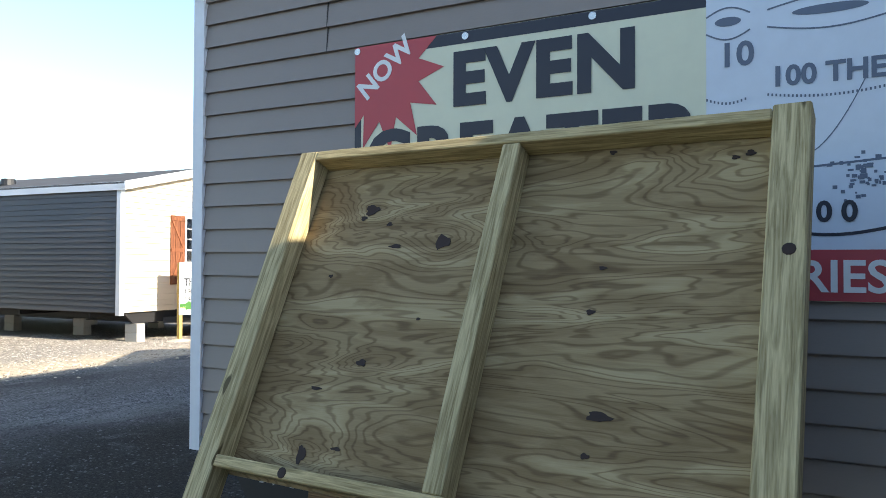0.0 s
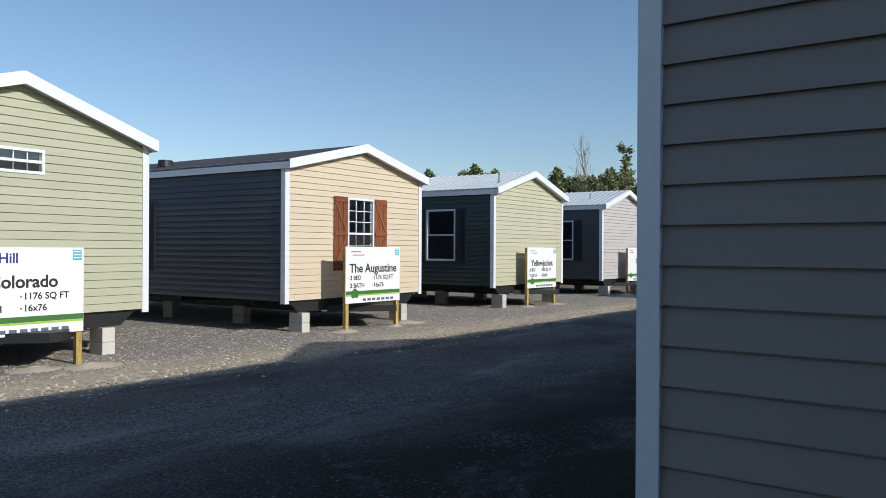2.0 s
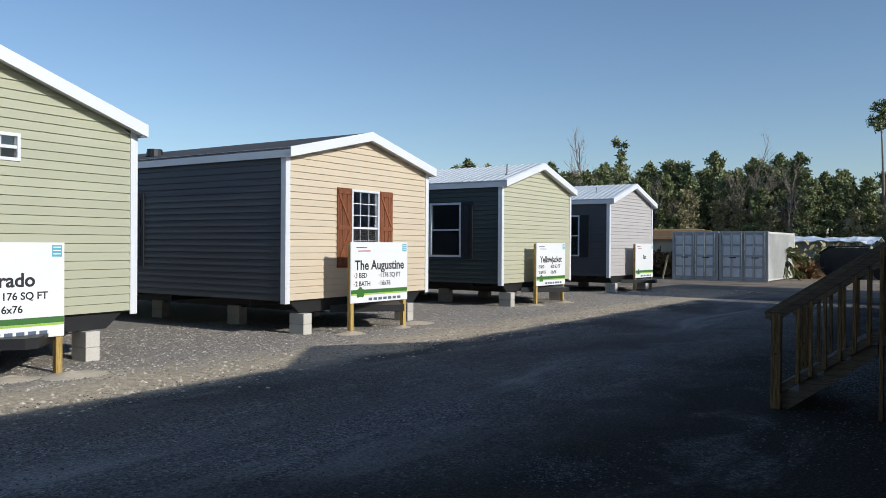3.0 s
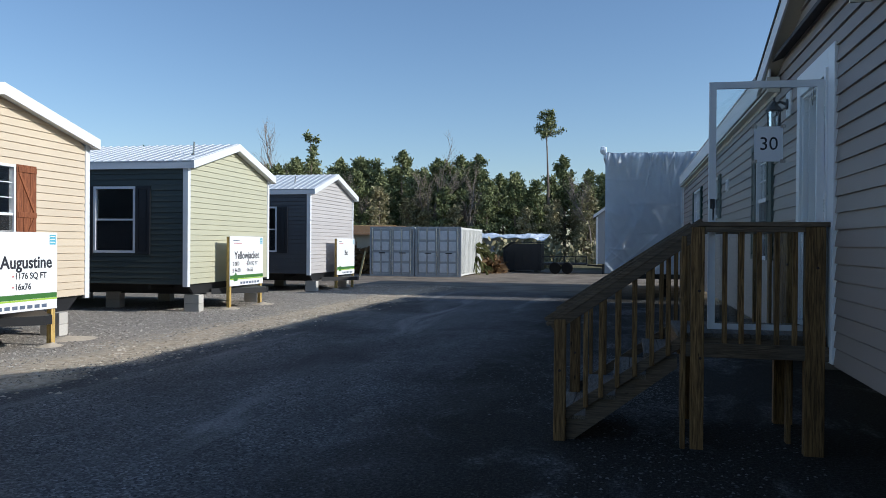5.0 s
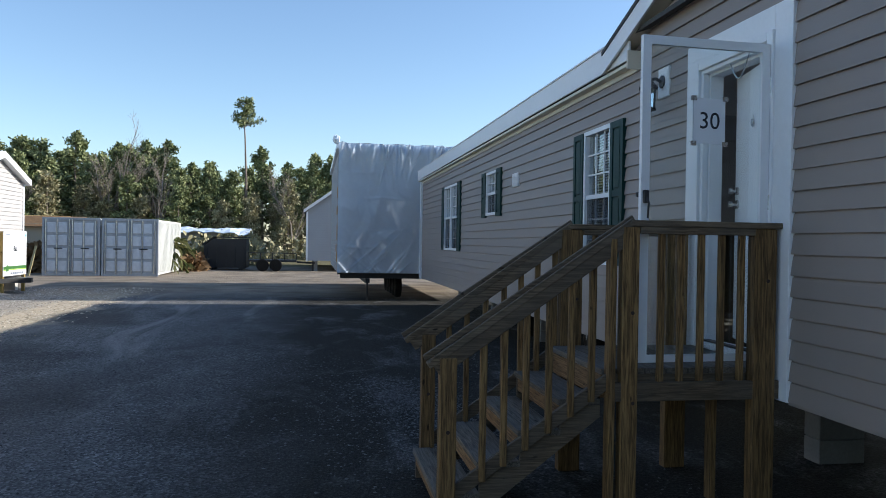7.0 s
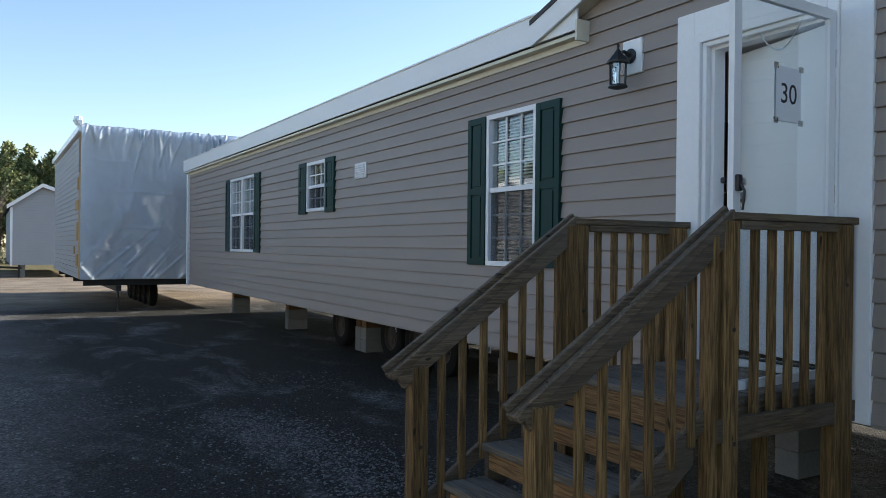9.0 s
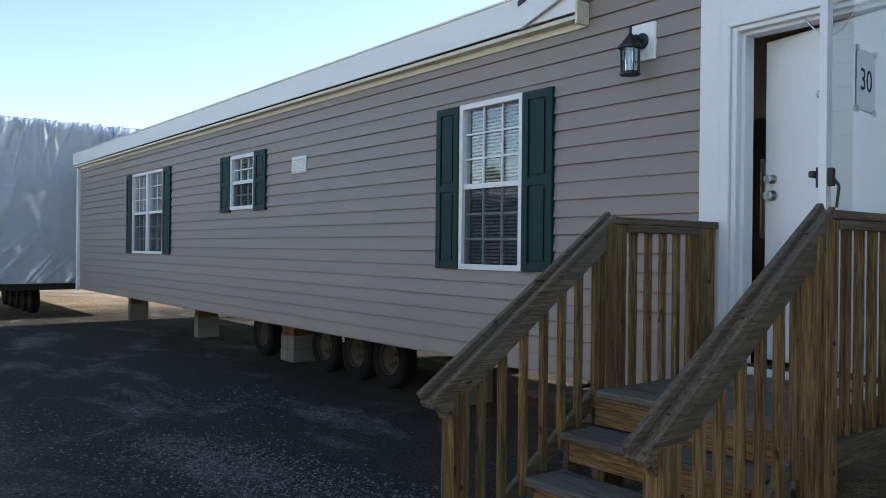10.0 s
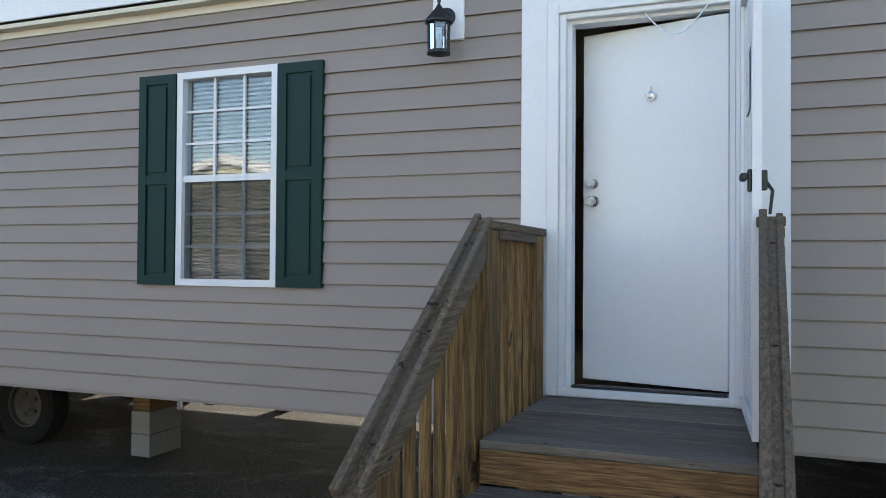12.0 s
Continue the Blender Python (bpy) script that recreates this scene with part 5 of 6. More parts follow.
name_board(-15.06, 21.59, 23.41, 0.57, 1.84, "Yellowjacket", [("2 BED", "830 SQ FT"), ("2 BATH", "16x56")], "white name board reading Yellowjacket on yellow stakes", title_size=0.262)
name_board(-15.53, 30.27, 32.1, 0.53, 1.86, "Bat", [("", ""), ("", "")], "white name board with small print on stakes", title_size=0.24)

# ---- the plastic-wrapped half home behind ----
TX, TY, TZ0 = -6.03, 28.5, 0.80
wrap = thing("wrapped_home", -4, TY, 0, "half of a mobile home wrapped in white plastic sheeting", "mobile home")
part("frame_box", box(TX + 0.05, -1.2, TY + 0.03, TY + 9, TZ0, 4.35), M_OSB, wrap)
bm = bmesh.new()
nx, nz = 230, 120
rnd = random.Random(4)
folds = [(rnd.uniform(TX, -1.2), rnd.uniform(-0.45, 0.25), rnd.uniform(0.018, 0.06), rnd.uniform(0.06, 0.2), rnd.choice((0.86, 0.82, 0.72, 0.6))) for _ in range(64)]
lower = [(rnd.uniform(TX - 0.4, -1.5), rnd.uniform(0.7, 1.3) * rnd.choice((1, 1, -1)), rnd.uniform(0.02, 0.05), rnd.uniform(0.015, 0.04), rnd.uniform(0.25, 0.5)) for _ in range(26)]
sheetv = {}
for i in range(nx + 1):
    for j in range(nz + 1):
        x = TX + (-1.15 - TX) * i / nx
        f = j / nz
        z = TZ0 + (4.52 - TZ0) * f
        d = 0.05 * noise.noise((x * 0.7, z * 0.7, 2)) + 0.05 * (0.4 - abs(noise.noise((x * 1.3 + z * 0.5, z * 0.9 - x * 0.3, 5)))) + 0.03 * (0.35 - abs(noise.noise((x * 3.1, z * 2.0 + x, 8))))
        for fx, sl, w, amp, start in folds:
            c = x - fx - sl * (4.5 - z)
            if abs(c) < 3 * w and f > start:
                d += amp * math.exp(-(c / w) ** 2) * ((f - start) / (1 - start)) ** 1.2 * 0.55
        for fx, sl, w, amp, stop in lower:
            c = x - fx - sl * (z - TZ0)
            if abs(c) < 3 * w and f < stop:
                d += amp * math.exp(-(c / w) ** 2) * (1 - f / stop)
        for cz, x0, x1 in ((1.55, -5.9, -4.9), (2.05, -5.2, -4.2), (2.95, -5.3, -3.9), (3.7, -6.0, -4.8), (1.5, -3.6, -2.4)):
            if x0 < x < x1:
                d += 0.014 * math.exp(-((z - cz - 0.02 * math.sin(x * 5)) / 0.025) ** 2)
        d += 0.05 * math.exp(-((x + 5.2 - (z - 2.2) * 0.55) / 0.18) ** 2) * math.exp(-((z - 1.9) / 0.9) ** 2)
        sheetv[i, j] = bm.verts.new((x, TY - 0.05 - max(-0.03, d), z + (0.012 * math.sin(x * 7) if j == nz else 0)))
for i in range(nx):
    for j in range(nz):
        bm.faces.new((sheetv[i, j], sheetv[i + 1, j], sheetv[i + 1, j + 1], sheetv[i, j + 1]))
for f in bm.faces:
    f.smooth = True
bmesh.ops.solidify(bm, geom=bm.faces[:], thickness=0.004)
part("plastic_sheet", bm, M_TARP, wrap, "creased white plastic sheeting")
part("wrapped_roof", prism([(TX - 0.06, TY - 0.05, 4.36), (TX - 0.06, TY - 0.05, 4.5), (-1.15, TY - 0.05, 4.42), (-1.15, TY - 0.05, 4.3)], (0, 0, 0), (0, 9.1, 0)), M_TARP, wrap)
bm = lathe([(0.01, -0.16), (0.10, -0.1), (0.14, 0), (0.1, 0.12), (0.01, 0.17)], 12)
for vt in bm.verts:
    vt.co *= 0.8 + 0.6 * noise.noise(vt.co * 9)
bm.transform(Matrix.Translation((TX - 0.05, TY - 0.05, 4.6)))
part("plastic_bunch", bm, M_TARP, wrap)
for i in range(26):
    part("siding_board", box(TX + 0.02, TX + 0.05, TY + 0.6, TY + 9, TZ0 + i * 0.135, TZ0 + i * 0.135 + 0.125), M_GREYVINYL, wrap)
part("osb_strip", box(TX + 0.015, TX + 0.049, TY + 0.03, TY + 0.58, TZ0, 3.4), M_OSB, wrap)
for y0, z0, w, h in ((0.62, 1.1, 0.5, 0.3), (0.62, 1.75, 0.35, 0.45), (0.62, 2.5, 0.7, 0.25), (0.62, 3.0, 0.3, 0.3), (1.4, 1.4, 0.4, 0.2)):
    part("osb_patch", box(TX + 0.004, TX + 0.019, TY + y0, TY + y0 + w, z0, z0 + h), M_OSB, wrap, "bare brown sheathing patch")
for y in range(4):
    part("outrigger", box(TX + 0.1, -1.3, TY + 0.2 + y * 2.6, TY + 0.28 + y * 2.6, TZ0 - 0.16, TZ0), M_BLACK, wrap)
part("chassis_beam", box(-5.2, -5.08, TY + 0.05, TY + 9, TZ0 - 0.3, TZ0 - 0.161), M_BLACK, wrap)
part("chassis_beam", box(-2.6, -2.48, TY + 0.05, TY + 9, TZ0 - 0.3, TZ0 - 0.161), M_BLACK, wrap)
part("jack_stand", cyl((-5.14, TY + 0.2, 0), (-5.14, TY + 0.2, TZ0 - 0.3), 0.03, 0.03, 10), M_BLACK, wrap)
for i in range(5):
    copy_thing(first, Matrix.Translation((-4.1, TY + 1.6 + i * 0.85, 0)))

# ---- far grey home ----
far = thing("mobile_home", -5, 50, 0, "distant grey vinyl home seen past the wrapped one", "mobile home")
FPX, FPZ = -5.75, 4.45


def far_top(u):
    return FPZ - 0.12 - (0.72 if u < FPX else 0.36) * abs(u - FPX)


def far_front(u, d, z):
    return (u, 50 - d, z)


part("wall", prism([(-7.08, 50.01, 0.6), (-3.4, 50.01, 0.6), (-3.4, 50.01, far_top(-3.4) - 0.02), (FPX, 50.01, FPZ - 0.14), (-7.08, 50.01, far_top(-7.08) - 0.02)], (0, 0, 0), (0, 12, 0)), M_GREYVINYL, far)
siding(far, M_GREYVINYL, far_front, 0.6, far_top, -7.08, -3.4, crown=FPX)
for xe, k in ((-7.25, 0.72), (-3.2, 0.36)):
    zd = FPZ - k * abs(xe - FPX)
    part("roof", prism([(xe, 49.8, zd - 0.04), (FPX, 49.8, FPZ - 0.04), (FPX, 49.8, FPZ + 0.04), (xe, 49.8, zd + 0.04)], (0, 0, 0), (0, 12.4, 0)), M_SHINGLE, far)
    part("rake_board", prism([(xe, 49.76, zd - 0.12), (FPX, 49.76, FPZ - 0.12), (FPX, 49.76, FPZ + 0.06), (xe, 49.76, zd + 0.06)], (0, 0, 0), (0, 0.03, 0)), M_WHITE, far)
part("corner_trim", box(-7.1, -7.0, 49.955, 49.999, 0.56, far_top(-7.08) - 0.05), M_WHITE, far)
for x in (-6.6, -3.8):
    part("pier", box(x - 0.15, x + 0.15, 50.3, 50.7, 0, 0.6), M_BLOCK, far)

# ---- shipping containers ----
def container(x0, y, label):
    w, h = 2.40, 2.56
    c = thing("shipping_container", x0 + w / 2, y, 0, label, "container", "containers")
    part("body", box(x0 + 0.03, x0 + w - 0.03, y + 0.06, y + 6.05, 0.06, h - 0.03), M_CONTSIDE, c)
    for a, b, lo, hi in ((x0, x0 + 0.09, 0, h), (x0 + w - 0.09, x0 + w, 0, h), (x0 + 0.09, x0 + w - 0.09, h - 0.12, h), (x0 + 0.09, x0 + w - 0.09, 0, 0.14)):
        part("corner_frame", box(a, b, y - 0.02, y + 0.08, lo, hi, bevel=0.006), M_CONT, c)
    for k in range(2):
        a = x0 + 0.1 + k * (w - 0.2) / 2
        b = a + (w - 0.2) / 2 - 0.015
        leaf = part("door_leaf", box(a, b, y + 0.01, y + 0.05, 0.15, h - 0.13, bevel=0.004), M_CONT, c)
        for j in range(4):
            z = 0.22 + j * 0.56
            for i in range(2):
                u = a + 0.10 + i * 0.46
                part("raised_panel", box(u, u + 0.36, y - 0.012, y + 0.009, z, z + 0.44, bevel=0.01), M_CONTPANEL, leaf)
        for u in (a + 0.06, a + 0.52, b - 0.06):
            part("lock_rod", cyl((u, y - 0.035, 0.1), (u, y - 0.035, h - 0.08), 0.02, 0.02, 8), M_CHROME, leaf)
        part("lock_handle", box(a + 0.4, a + 0.75, y - 0.06, y - 0.045, 1.18, 1.23), M_BLACK, leaf)
    for i in range(26):
        part("corrugation", box(x0 + w - 0.03, x0 + w + 0.004, y + 0.2 + i * 0.22, y + 0.31 + i * 0.22, 0.15, h - 0.12), M_CONTSIDE, c)
    return c


container(-18.39, 42.45, "grey shipping container with closed panelled doors")
container(-15.93, 42.45, "grey shipping container with closed panelled doors")
k = thing("plank", -18.75, 42.3, 0, "pale plank leaning on the container", "plank")
part("board", beam((-18.85, 42.2, 0.0), (-18.65, 42.5, 1.3), 0.14, 0.03), M_PINE_Z, k)
k = thing("shed", -24, 48, 0, "low brown shed behind the show homes", "shed")
part("wall", box(-26, -18.5, 47, 50, 0, 2.35), M_CREAM, k)
part("roof", prism([(-26.4, 46.5, 2.2), (-26.4, 48.5, 2.75), (-26.4, 50.5, 2.2)], (0, 0, 0), (8.2, 0, 0)), M_BROWN, k)

# ---- dumpster, trailer, potted palm ----
d = thing("dumpster", -11.5, 52, 0, "black steel dumpster on the gravel", "dumpster")
bm = prism([(-12.7, 51, 0.12), (-12.7, 51, 1.35), (-12.2, 51, 1.75), (-10.4, 51, 1.75), (-10.4, 51, 0.12)], (0, 0, 0), (0, 1.9, 0))
part("bin", bm, M_BLACK, d)
for i in range(5):
    part("rib", box(-12.6 + i * 0.5, -12.5 + i * 0.5, 50.93, 51.0, 0.15, 1.35), M_BLACK, d)
part("lid", prism([(-12.75, 50.95, 1.38), (-12.2, 50.95, 1.80), (-10.35, 50.95, 1.80), (-10.35, 50.95, 1.86), (-12.2, 50.95, 1.86), (-12.8, 50.95, 1.42)], (0, 0, 0), (0, 2.0, 0)), M_BLACK, d)
for x in (-12.4, -10.8):
    part("skid", box(x, x + 0.2, 51, 52.9, 0, 0.12), M_BLACK, d)
t = thing("flatbed_trailer", -9, 50, 0, "empty black steel flatbed trailer parked on the gravel", "trailer")
part("deck", box(-10.2, -7.6, 49.4, 51.2, 0.52, 0.62), M_BLACK, t)
for x in (-10.2, -9.55, -8.9, -8.25, -7.64):
    part("stake_post", box(x, x + 0.05, 49.4, 49.45, 0.62, 0.98), M_BLACK, t)
part("side_rail", box(-10.2, -7.6, 49.4, 49.45, 0.981, 1.03), M_BLACK, t)
part("drawbar", beam((-7.6, 50.3, 0.5), (-6.6, 50.3, 0.45), 0.1, 0.1), M_BLACK, t)
part("jack_stand", cyl((-6.7, 50.3, 0), (-6.7, 50.3, 0.6), 0.05, 0.05, 8), M_BLACK, t)
for x in (-9.4, -8.7):
    bm = lathe([(0.1, -0.1), (0.32, -0.1), (0.34, 0), (0.32, 0.1), (0.1, 0.1)], 18)
    bm.transform(Matrix.Translation((x, 49.3, 0.34)) @ Matrix.Rotation(radians(90), 4, "X"))
    part("tyre", bm, M_RUBBER, t)


def leaf_mesh(name, places, size, rnd, droop=0.3, ratio=3.0):
    vs, fs = [], []
    for p, direction in places:
        d = Vector(direction).normalized()
        s = d.cross(Vector((rnd.uniform(-1, 1), rnd.uniform(-1, 1), rnd.uniform(-1, 1))))
        if s.length < 1e-3:
            s = Vector((1, 0, 0))
        s.normalize()
        ln = size * rnd.uniform(0.6, 1.3)
        w = ln / ratio
        p = Vector(p)
        b = len(vs)
        vs += [p - s * w * 0.3, p + s * w * 0.3, p + d * ln * 0.6 + s * w - Vector((0, 0, droop * ln * 0.3)), p + d * ln - Vector((0, 0, droop * ln)), p + d * ln * 0.6 - s * w - Vector((0, 0, droop * ln * 0.3))]
        fs.append((b, b + 1, b + 2, b + 3, b + 4))
    me = bpy.data.meshes.new(name)
    me.from_pydata([tuple(v) for v in vs], [], fs)
    return me


def rdir(rnd):
    while True:
        v = Vector((rnd.uniform(-1, 1), rnd.uniform(-1, 1), rnd.uniform(-1, 1)))
        if 0.05 < v.length < 1:
            return v.normalized()


rnd = random.Random(9)
palm = thing("potted_palm", -14.0, 46.5, 0, "drooping palm in a black nursery pot", "palm")
bm = lathe([(0.24, 0), (0.33, 0.5), (0.36, 0.5), (0.36, 0.56), (0.3, 0.56), (0.28, 0.45)], 16)
bm.transform(Matrix.Translation((-14.0, 46.5, 0)))
part("pot", bm, M_BLACK, palm)
part("trunk", cyl((-14.0, 46.5, 0.4), (-14.0, 46.5, 1.3), 0.13, 0.1, 10), M_BARK, palm)
places = []
for i in range(34):
    a, up = rnd.uniform(0, 6.28), rnd.uniform(-0.7, 1.2)
    dr = Vector((math.cos(a), math.sin(a), up)).normalized()
    for j in range(16):
        f = 0.2 + j / 16 * 1.15
        p = Vector((-14.0, 46.5, 1.3)) + dr * f - Vector((0, 0, 0.35 * f * f))
        places.append((p, dr + rdir(rnd) * 0.8 - Vector((0, 0, 0.5))))
part("fronds", leaf_mesh("fronds", places, 0.42, rnd, 0.5, 7), M_PALM, palm)

# ---- woods ----
def limb(pts, r0, r1, bm, n=6):
    rings = []
    for i, p in enumerate(pts):
        p = Vector(p)
        d = (Vector(pts[min(i + 1, len(pts) - 1)]) - Vector(pts[max(i - 1, 0)])).normalized()
        s = d.orthogonal().normalized()
        t = d.cross(s)
        r = r0 + (r1 - r0) * i / (len(pts) - 1)
        rings.append([bm.verts.new(p + (s * math.cos(6.2832 * k / n) + t * math.sin(6.2832 * k / n)) * r) for k in range(n)])
    for a, b in zip(rings, rings[1:]):
        for k in range(n):
            bm.faces.new((a[k], a[(k + 1) % n], b[(k + 1) % n], b[k]))


def pine(seed, height, crown_from, spread, n_limbs, leaf_n, material, label, leaf=0.3):
    rnd = random.Random(seed)
    t = thing("pine_tree", 0, 0, 0, label, "tree", "woods")
    bm = bmesh.new()
    lean = Vector((rnd.uniform(-0.03, 0.03), rnd.uniform(-0.03, 0.03), 1))
    trunk = [lean * (height * i / 8) + Vector((rnd.uniform(-0.06, 0.06), rnd.uniform(-0.06, 0.06), 0)) for i in range(9)]
    limb(trunk, 0.012 * height + 0.04, 0.02, bm, 7)
    places = []
    for i in range(n_limbs):
        f = crown_from + (1 - crown_from) * (i + rnd.random()) / n_limbs
        base = lean * (height * f)
        a = rnd.uniform(0, 6.28)
        reach = spread * (1.15 - (f - crown_from) / (1 - crown_from) * 0.8) * rnd.uniform(0.5, 1.15)
        tip = base + Vector((math.cos(a) * reach, math.sin(a) * reach, reach * rnd.uniform(-0.05, 0.5)))
        limb([base, base.lerp(tip, 0.5) + Vector((0, 0, -0.05)), tip], 0.05, 0.012, bm, 4)
        for j in range(leaf_n):
            g = rnd.uniform(0.3, 1.05)
            p = base.lerp(tip, g) + rdir(rnd) * rnd.uniform(0.05, 0.45) * (0.5 + 0.5 * spread / 2)
            places.append((p, rdir(rnd) + Vector((0, 0, 0.4))))
    part("trunk", bm, M_BARK, t)
    part("crown", leaf_mesh("crown", places, leaf, rnd, 0.1, 5.0), material, t)
    return t


def bare_tree(seed, height, label, x, y, material=None):
    rnd = random.Random(seed)
    t = thing("bare_tree", x, y, 0, label, "tree")
    bm = bmesh.new()

    def grow(p, d, ln, r, depth):
        pts = [p]
        q = Vector(p)
        for i in range(4):
            d = (d + rdir(rnd) * 0.14 + Vector((0, 0, 0.05))).normalized()
            q = q + d * ln / 4
            pts.append(q)
        limb(pts, r, r * 0.6, bm, 5 if depth > 1 else 3)
        if depth:
            for k in range(4 if depth > 2 else 5):
                s = pts[rnd.randint(1, 4)]
                grow(s, (d * 0.9 + rdir(rnd) * 0.65 + Vector((0, 0, 0.25))).normalized(), ln * rnd.uniform(0.5, 0.72), r * 0.5, depth - 1)
    grow(Vector((x, y, 0)), Vector((0, 0, 1)), height * 0.5, height * 0.011 + 0.03, 4)
    part("crown", bm, material or M_BARE, t)
    return t


kinds = [pine(11, 11, 0.46, 1.75, 32, 105, M_NEEDLE, "tall pine with a ragged dark green crown", 0.38), pine(12, 10, 0.36, 1.9, 32, 105, M_NEEDLE, "tall pine with a ragged dark green crown", 0.38), pine(13, 9, 0.26, 2.0, 32, 105, M_NEEDLE, "bushy pine with a full crown", 0.38), pine(14, 7.5, 0.16, 1.9, 34, 75, M_SCRUB, "leafless undergrowth tree with brown twigs", 0.36), pine(15, 6.0, 0.10, 1.8, 34, 75, M_SCRUB, "leafless undergrowth tree with brown twigs", 0.36)]
spots = []
rnd = random.Random(21)
for row, (y, n) in enumerate(((80, 44), (83, 50), (87, 54), (91, 56), (96, 60))):
    for i in range(n):
        x = -76 + 98 * (i + rnd.uniform(0.1, 0.9)) / n
        spots.append((x, y + rnd.uniform(-1.8, 1.8), row))
used = set()
for x, y, row in spots:
    kind = kinds[rnd.choice((0, 1, 2, 3, 3, 4, 4) if row == 0 else (0, 1, 2, 2, 0, 1, 3))]
    s = rnd.uniform(0.80, 1.08) * (1.02 if row > 1 else 0.92)
    s *= 0.9 if x > -24 else 1.04
    m = Matrix.Translation((x, y, 0)) @ Matrix.Rotation(rnd.uniform(0, 6.28), 4, "Z") @ Matrix.Scale(s, 4)
    if kind in used:
        o = copy_thing(kind, m)
        o.scale = (s, s, s)
    else:
        kind.matrix_basis = m
        used.add(kind)
tall = pine(31, 15.2, 0.82, 1.45, 18, 110, M_NEEDLE, "lone tall pine rising above the woods", 0.27)
tall.matrix_basis = Matrix.Translation((-13.0, 84, 0))
dark = pine(32, 13.8, 0.5, 2.2, 16, 80, M_NEEDLE, "dark pine behind the pale grey home", 0.40)
dark.matrix_basis = Matrix.Translation((-39.3, 85, 0))
bare_tree(41, 16.0, "tall leafless tree behind the show homes", -43.8, 85)
bare_tree(46, 11.6, "leafless tree in front of the pines", -25.7, 82)
bare_tree(43, 9.5, "leafless tree in front of the pines", -20.5, 80)
bare_tree(44, 8.5, "leafless tree in front of the pines", -8.5, 78)
bare_tree(45, 8.0, "leafless tree in front of the pines", -31.5, 79)

# brush at the edge of the lot
for i, (x0, x1, y, hgt, mt, lab) in enumerate(((-22, -18.8, 45.5, 1.5, M_BRUSH, "dry brown brush beside the container"), (-18, -10, 60, 2.3, M_SCRUB, "shrubs behind the dumpster"), (-13.4, -12.4, 53.5, 1.9, M_SCRUB, "shrubs beside the dumpster"), (-13.6, -12.6, 49, 0.9, M_BRUSH, "dry brown brush"), (-90, 40, 76, 1.8, M_SCRUB, "low scrub along the edge of the woods"))):
    rnd = random.Random(70 + i)
    n = int(900 * max(1, (x1 - x0) / 12))
    places = [((rnd.uniform(x0, x1), y + rnd.uniform(-0.8, 1.5), rnd.uniform(0, 1) ** 1.5 * hgt * rnd.uniform(0.4, 1)), rdir(rnd) + Vector((0, 0, 0.7))) for _ in range(n)]
    tagged(part("brush", leaf_mesh("brush", places, 0.45, rnd, 0.1, 3.5), mt, None), lab, "brush", kind="stuff")
shed = thing("shed", -25.4, 62, 0, "low far shed with a rusty brown roof", "shed")
part("wall", box(-27.4, -23.6, 62, 65, 0, 2.55), M_DARK, shed)
part("roof", prism([(-27.7, 61.7, 2.5), (-27.7, 61.7, 2.58), (-27.7, 63.5, 3.15), (-27.7, 65.3, 2.58), (-27.7, 65.3, 2.5)], (0, 0, 0), (4.4, 0, 0)), M_OSB, shed)
# white wrapped goods far behind the containers
k = thing("wrapped_stack", -14.5, 66, 0, "far stack under white plastic sheeting", "stack")
bm = bmesh.new()
bmesh.ops.create_grid(bm, x_segments=24, y_segments=6, size=1)
for vt in bm.verts:
    x, y = vt.co.x, vt.co.y
    vt.co = Vector((-15.5 + x * 4.2, 66 + y * 2, 2.55 + 0.3 * noise.noise((x * 4, y * 3, 1)) - 0.35 * abs(y)))
bmesh.ops.solidify(bm, geom=bm.faces[:], thickness=0.05)
part("sheet", bm, M_TARP, k)
part("core", box(-17.5, -13.5, 65, 67, 0, 2.2), M_GREYVINYL, k)

# ---- loose stones, sand heaps and litter ----
def scatter(name, places, label, material):
    """Many small faceted stones in one mesh: (x, y, size) each."""
    rnd = random.Random(5)
    vs, fs = [], []
    for x, y, r in places:
        b = len(vs)
        sx, sy, sz = r * rnd.uniform(0.7, 1.3), r * rnd.uniform(0.7, 1.3), r * rnd.uniform(0.45, 0.8)
        a = rnd.uniform(0, 6.28)
        ca, sa = math.cos(a), math.sin(a)
        for px, py, pz in ((sx, 0, 0.1), (0, sy, 0.2), (-sx, 0, 0.15), (0, -sy, 0.1), (sx * 0.2, sy * 0.1, 1.0)):
            vs.append((x + px * ca - py * sa, y + px * sa + py * ca, pz * sz))
        fs += [(b, b + 1, b + 4), (b + 1, b + 2, b + 4), (b + 2, b + 3, b + 4), (b + 3, b, b + 4)]
    me = bpy.data.meshes.new(name)
    me.from_pydata(vs, [], fs)
    return tagged(part(name, me, material, None), label, "gravel", kind="stuff")


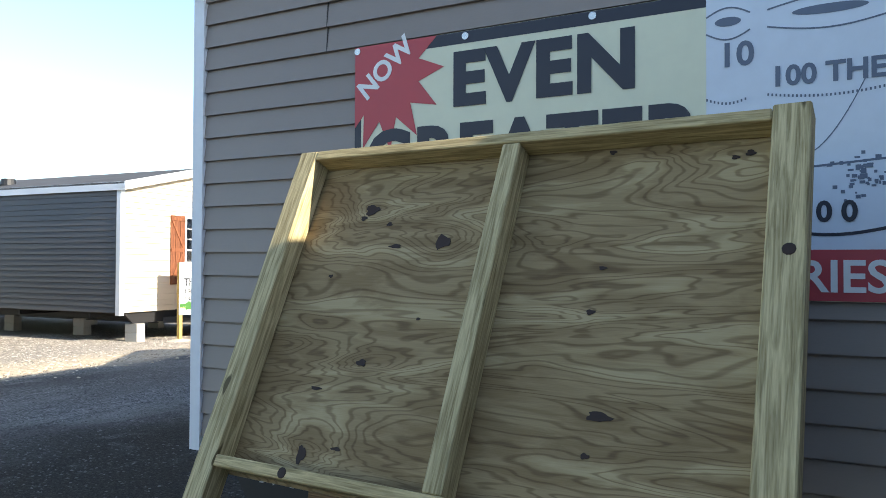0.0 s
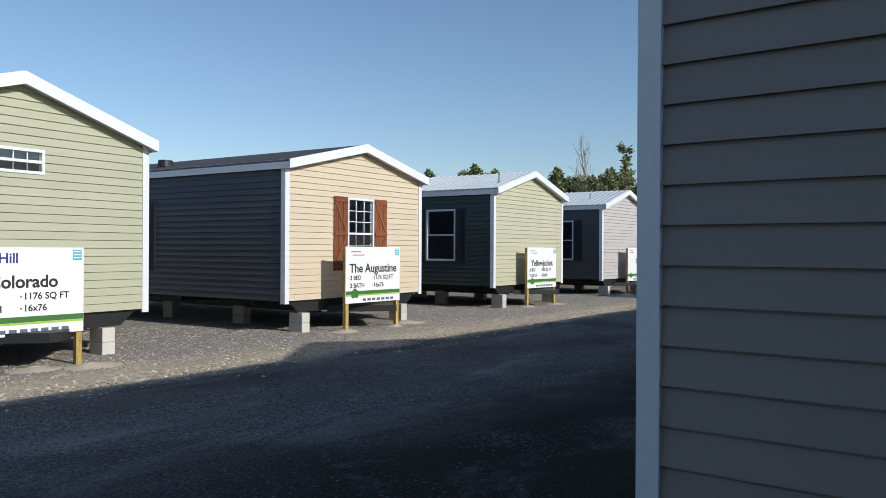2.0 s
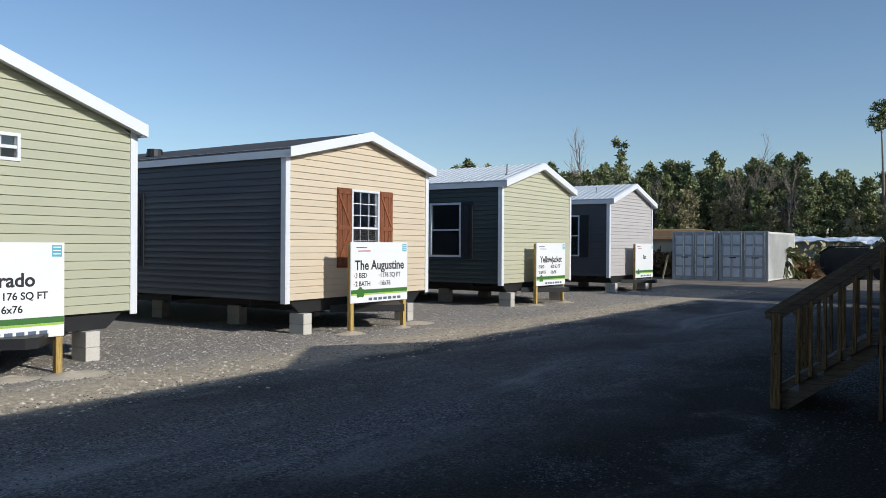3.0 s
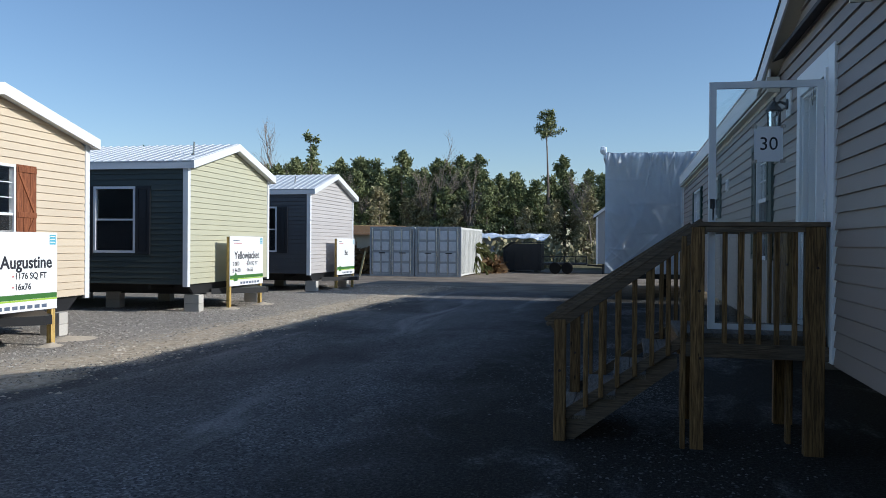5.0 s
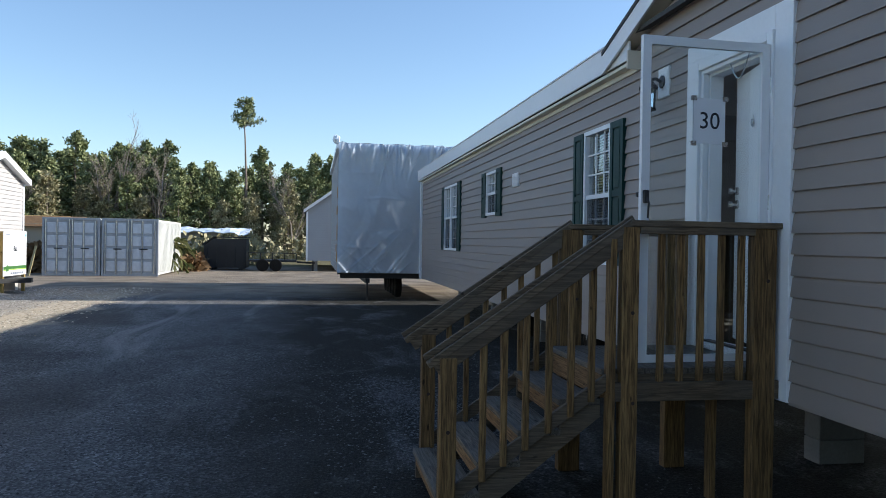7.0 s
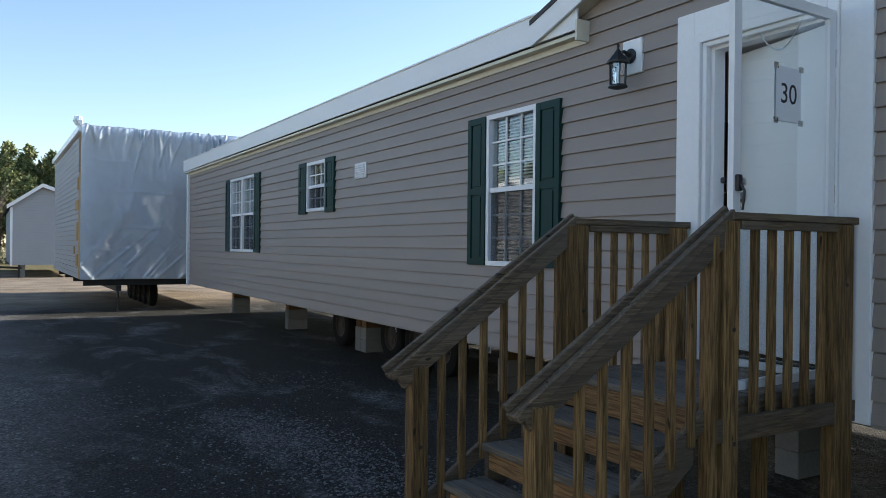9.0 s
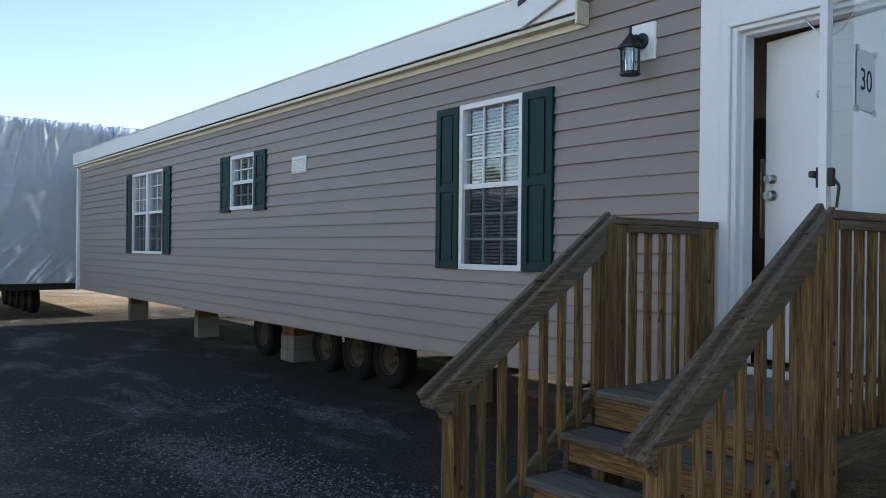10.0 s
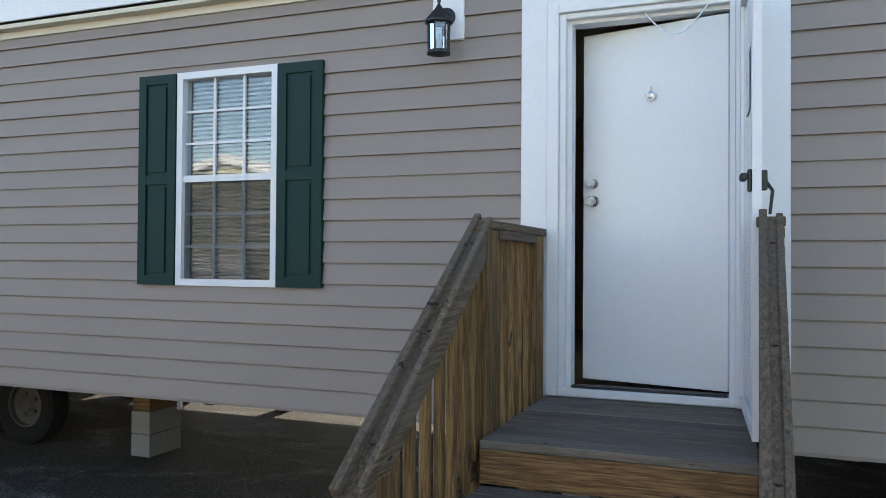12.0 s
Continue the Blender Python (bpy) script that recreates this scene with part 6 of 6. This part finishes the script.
M_STONE = leaves("crushed_stone", (0.03, 0.03, 0.031), (0.16, 0.158, 0.153))
M_LOTSTONE = leaves("lot_stone", (0.16, 0.14, 0.115), (0.58, 0.53, 0.46))
M_PALESTONE = leaves("pale_stone", (0.28, 0.23, 0.16), (0.66, 0.58, 0.46))
rnd = random.Random(17)
near = [(rnd.uniform(-12.5, -3.9), rnd.uniform(3.5, 18), rnd.uniform(0.006, 0.017)) for _ in range(26000)]
near = [p for p in near if noise.noise((p[0] * 0.8, p[1] * 0.35, 3.0)) + rnd.uniform(-0.35, 0.35) > 0.05]
near += [(-6.75 + rnd.gauss(0, 0.22), 6.98 + rnd.gauss(0, 0.22), rnd.uniform(0.006, 0.014)) for _ in range(900)]
near += [(-5.3 - 0.5 * f + rnd.gauss(0, 0.3), 12.2 + 3.2 * f + rnd.gauss(0, 0.3), rnd.uniform(0.007, 0.018)) for f in [rnd.random() for _ in range(3500)]]
scatter("gravel", near, "grey crushed stone scattered over the dark drive", M_STONE)
lot = [(rnd.uniform(-18.5, -13.2), rnd.uniform(4.5, 34), rnd.uniform(0.010, 0.028)) for _ in range(26000)]
scatter("gravel", lot, "grey crushed stone over the show lot", M_LOTSTONE)
edge = [(-12.5 + rnd.gauss(0, 0.4), rnd.uniform(3.5, 34), rnd.uniform(0.012, 0.04)) for _ in range(2600)]
scatter("gravel", edge, "pale pebbles along the sandy edge of the drive", M_PALESTONE)
M_HEAP = painted("pale_sand", (0.55, 0.47, 0.36), 0.95, 0.2, 20, 0.6)
for x, y, r in ((-14.35, 12.85, 0.3), (-14.6, 15.3, 0.42), (-14.3, 14.4, 0.22), (-15.1, 21.7, 0.3), (-15.0, 23.3, 0.32), (-13.9, 7.0, 0.4), (-15.6, 30.3, 0.3), (-14.2, 6.3, 0.35)):
    bm = bmesh.new()
    bmesh.ops.create_grid(bm, x_segments=14, y_segments=14, size=1)
    for vt in bm.verts:
        d = vt.co.length
        vt.co = Vector((x + vt.co.x * r, y + vt.co.y * r * 1.3, -0.01 + max(0, (1 - d)) * 0.07 + 0.03 * noise.noise((vt.co.x * 3 + x, vt.co.y * 3, y)) * max(0, 1 - d)))
    tagged(part("sand_mound", bm, M_HEAP, None), "small mound of pale sand at the foot of a stake", "sand mound", "mounds at the stakes")
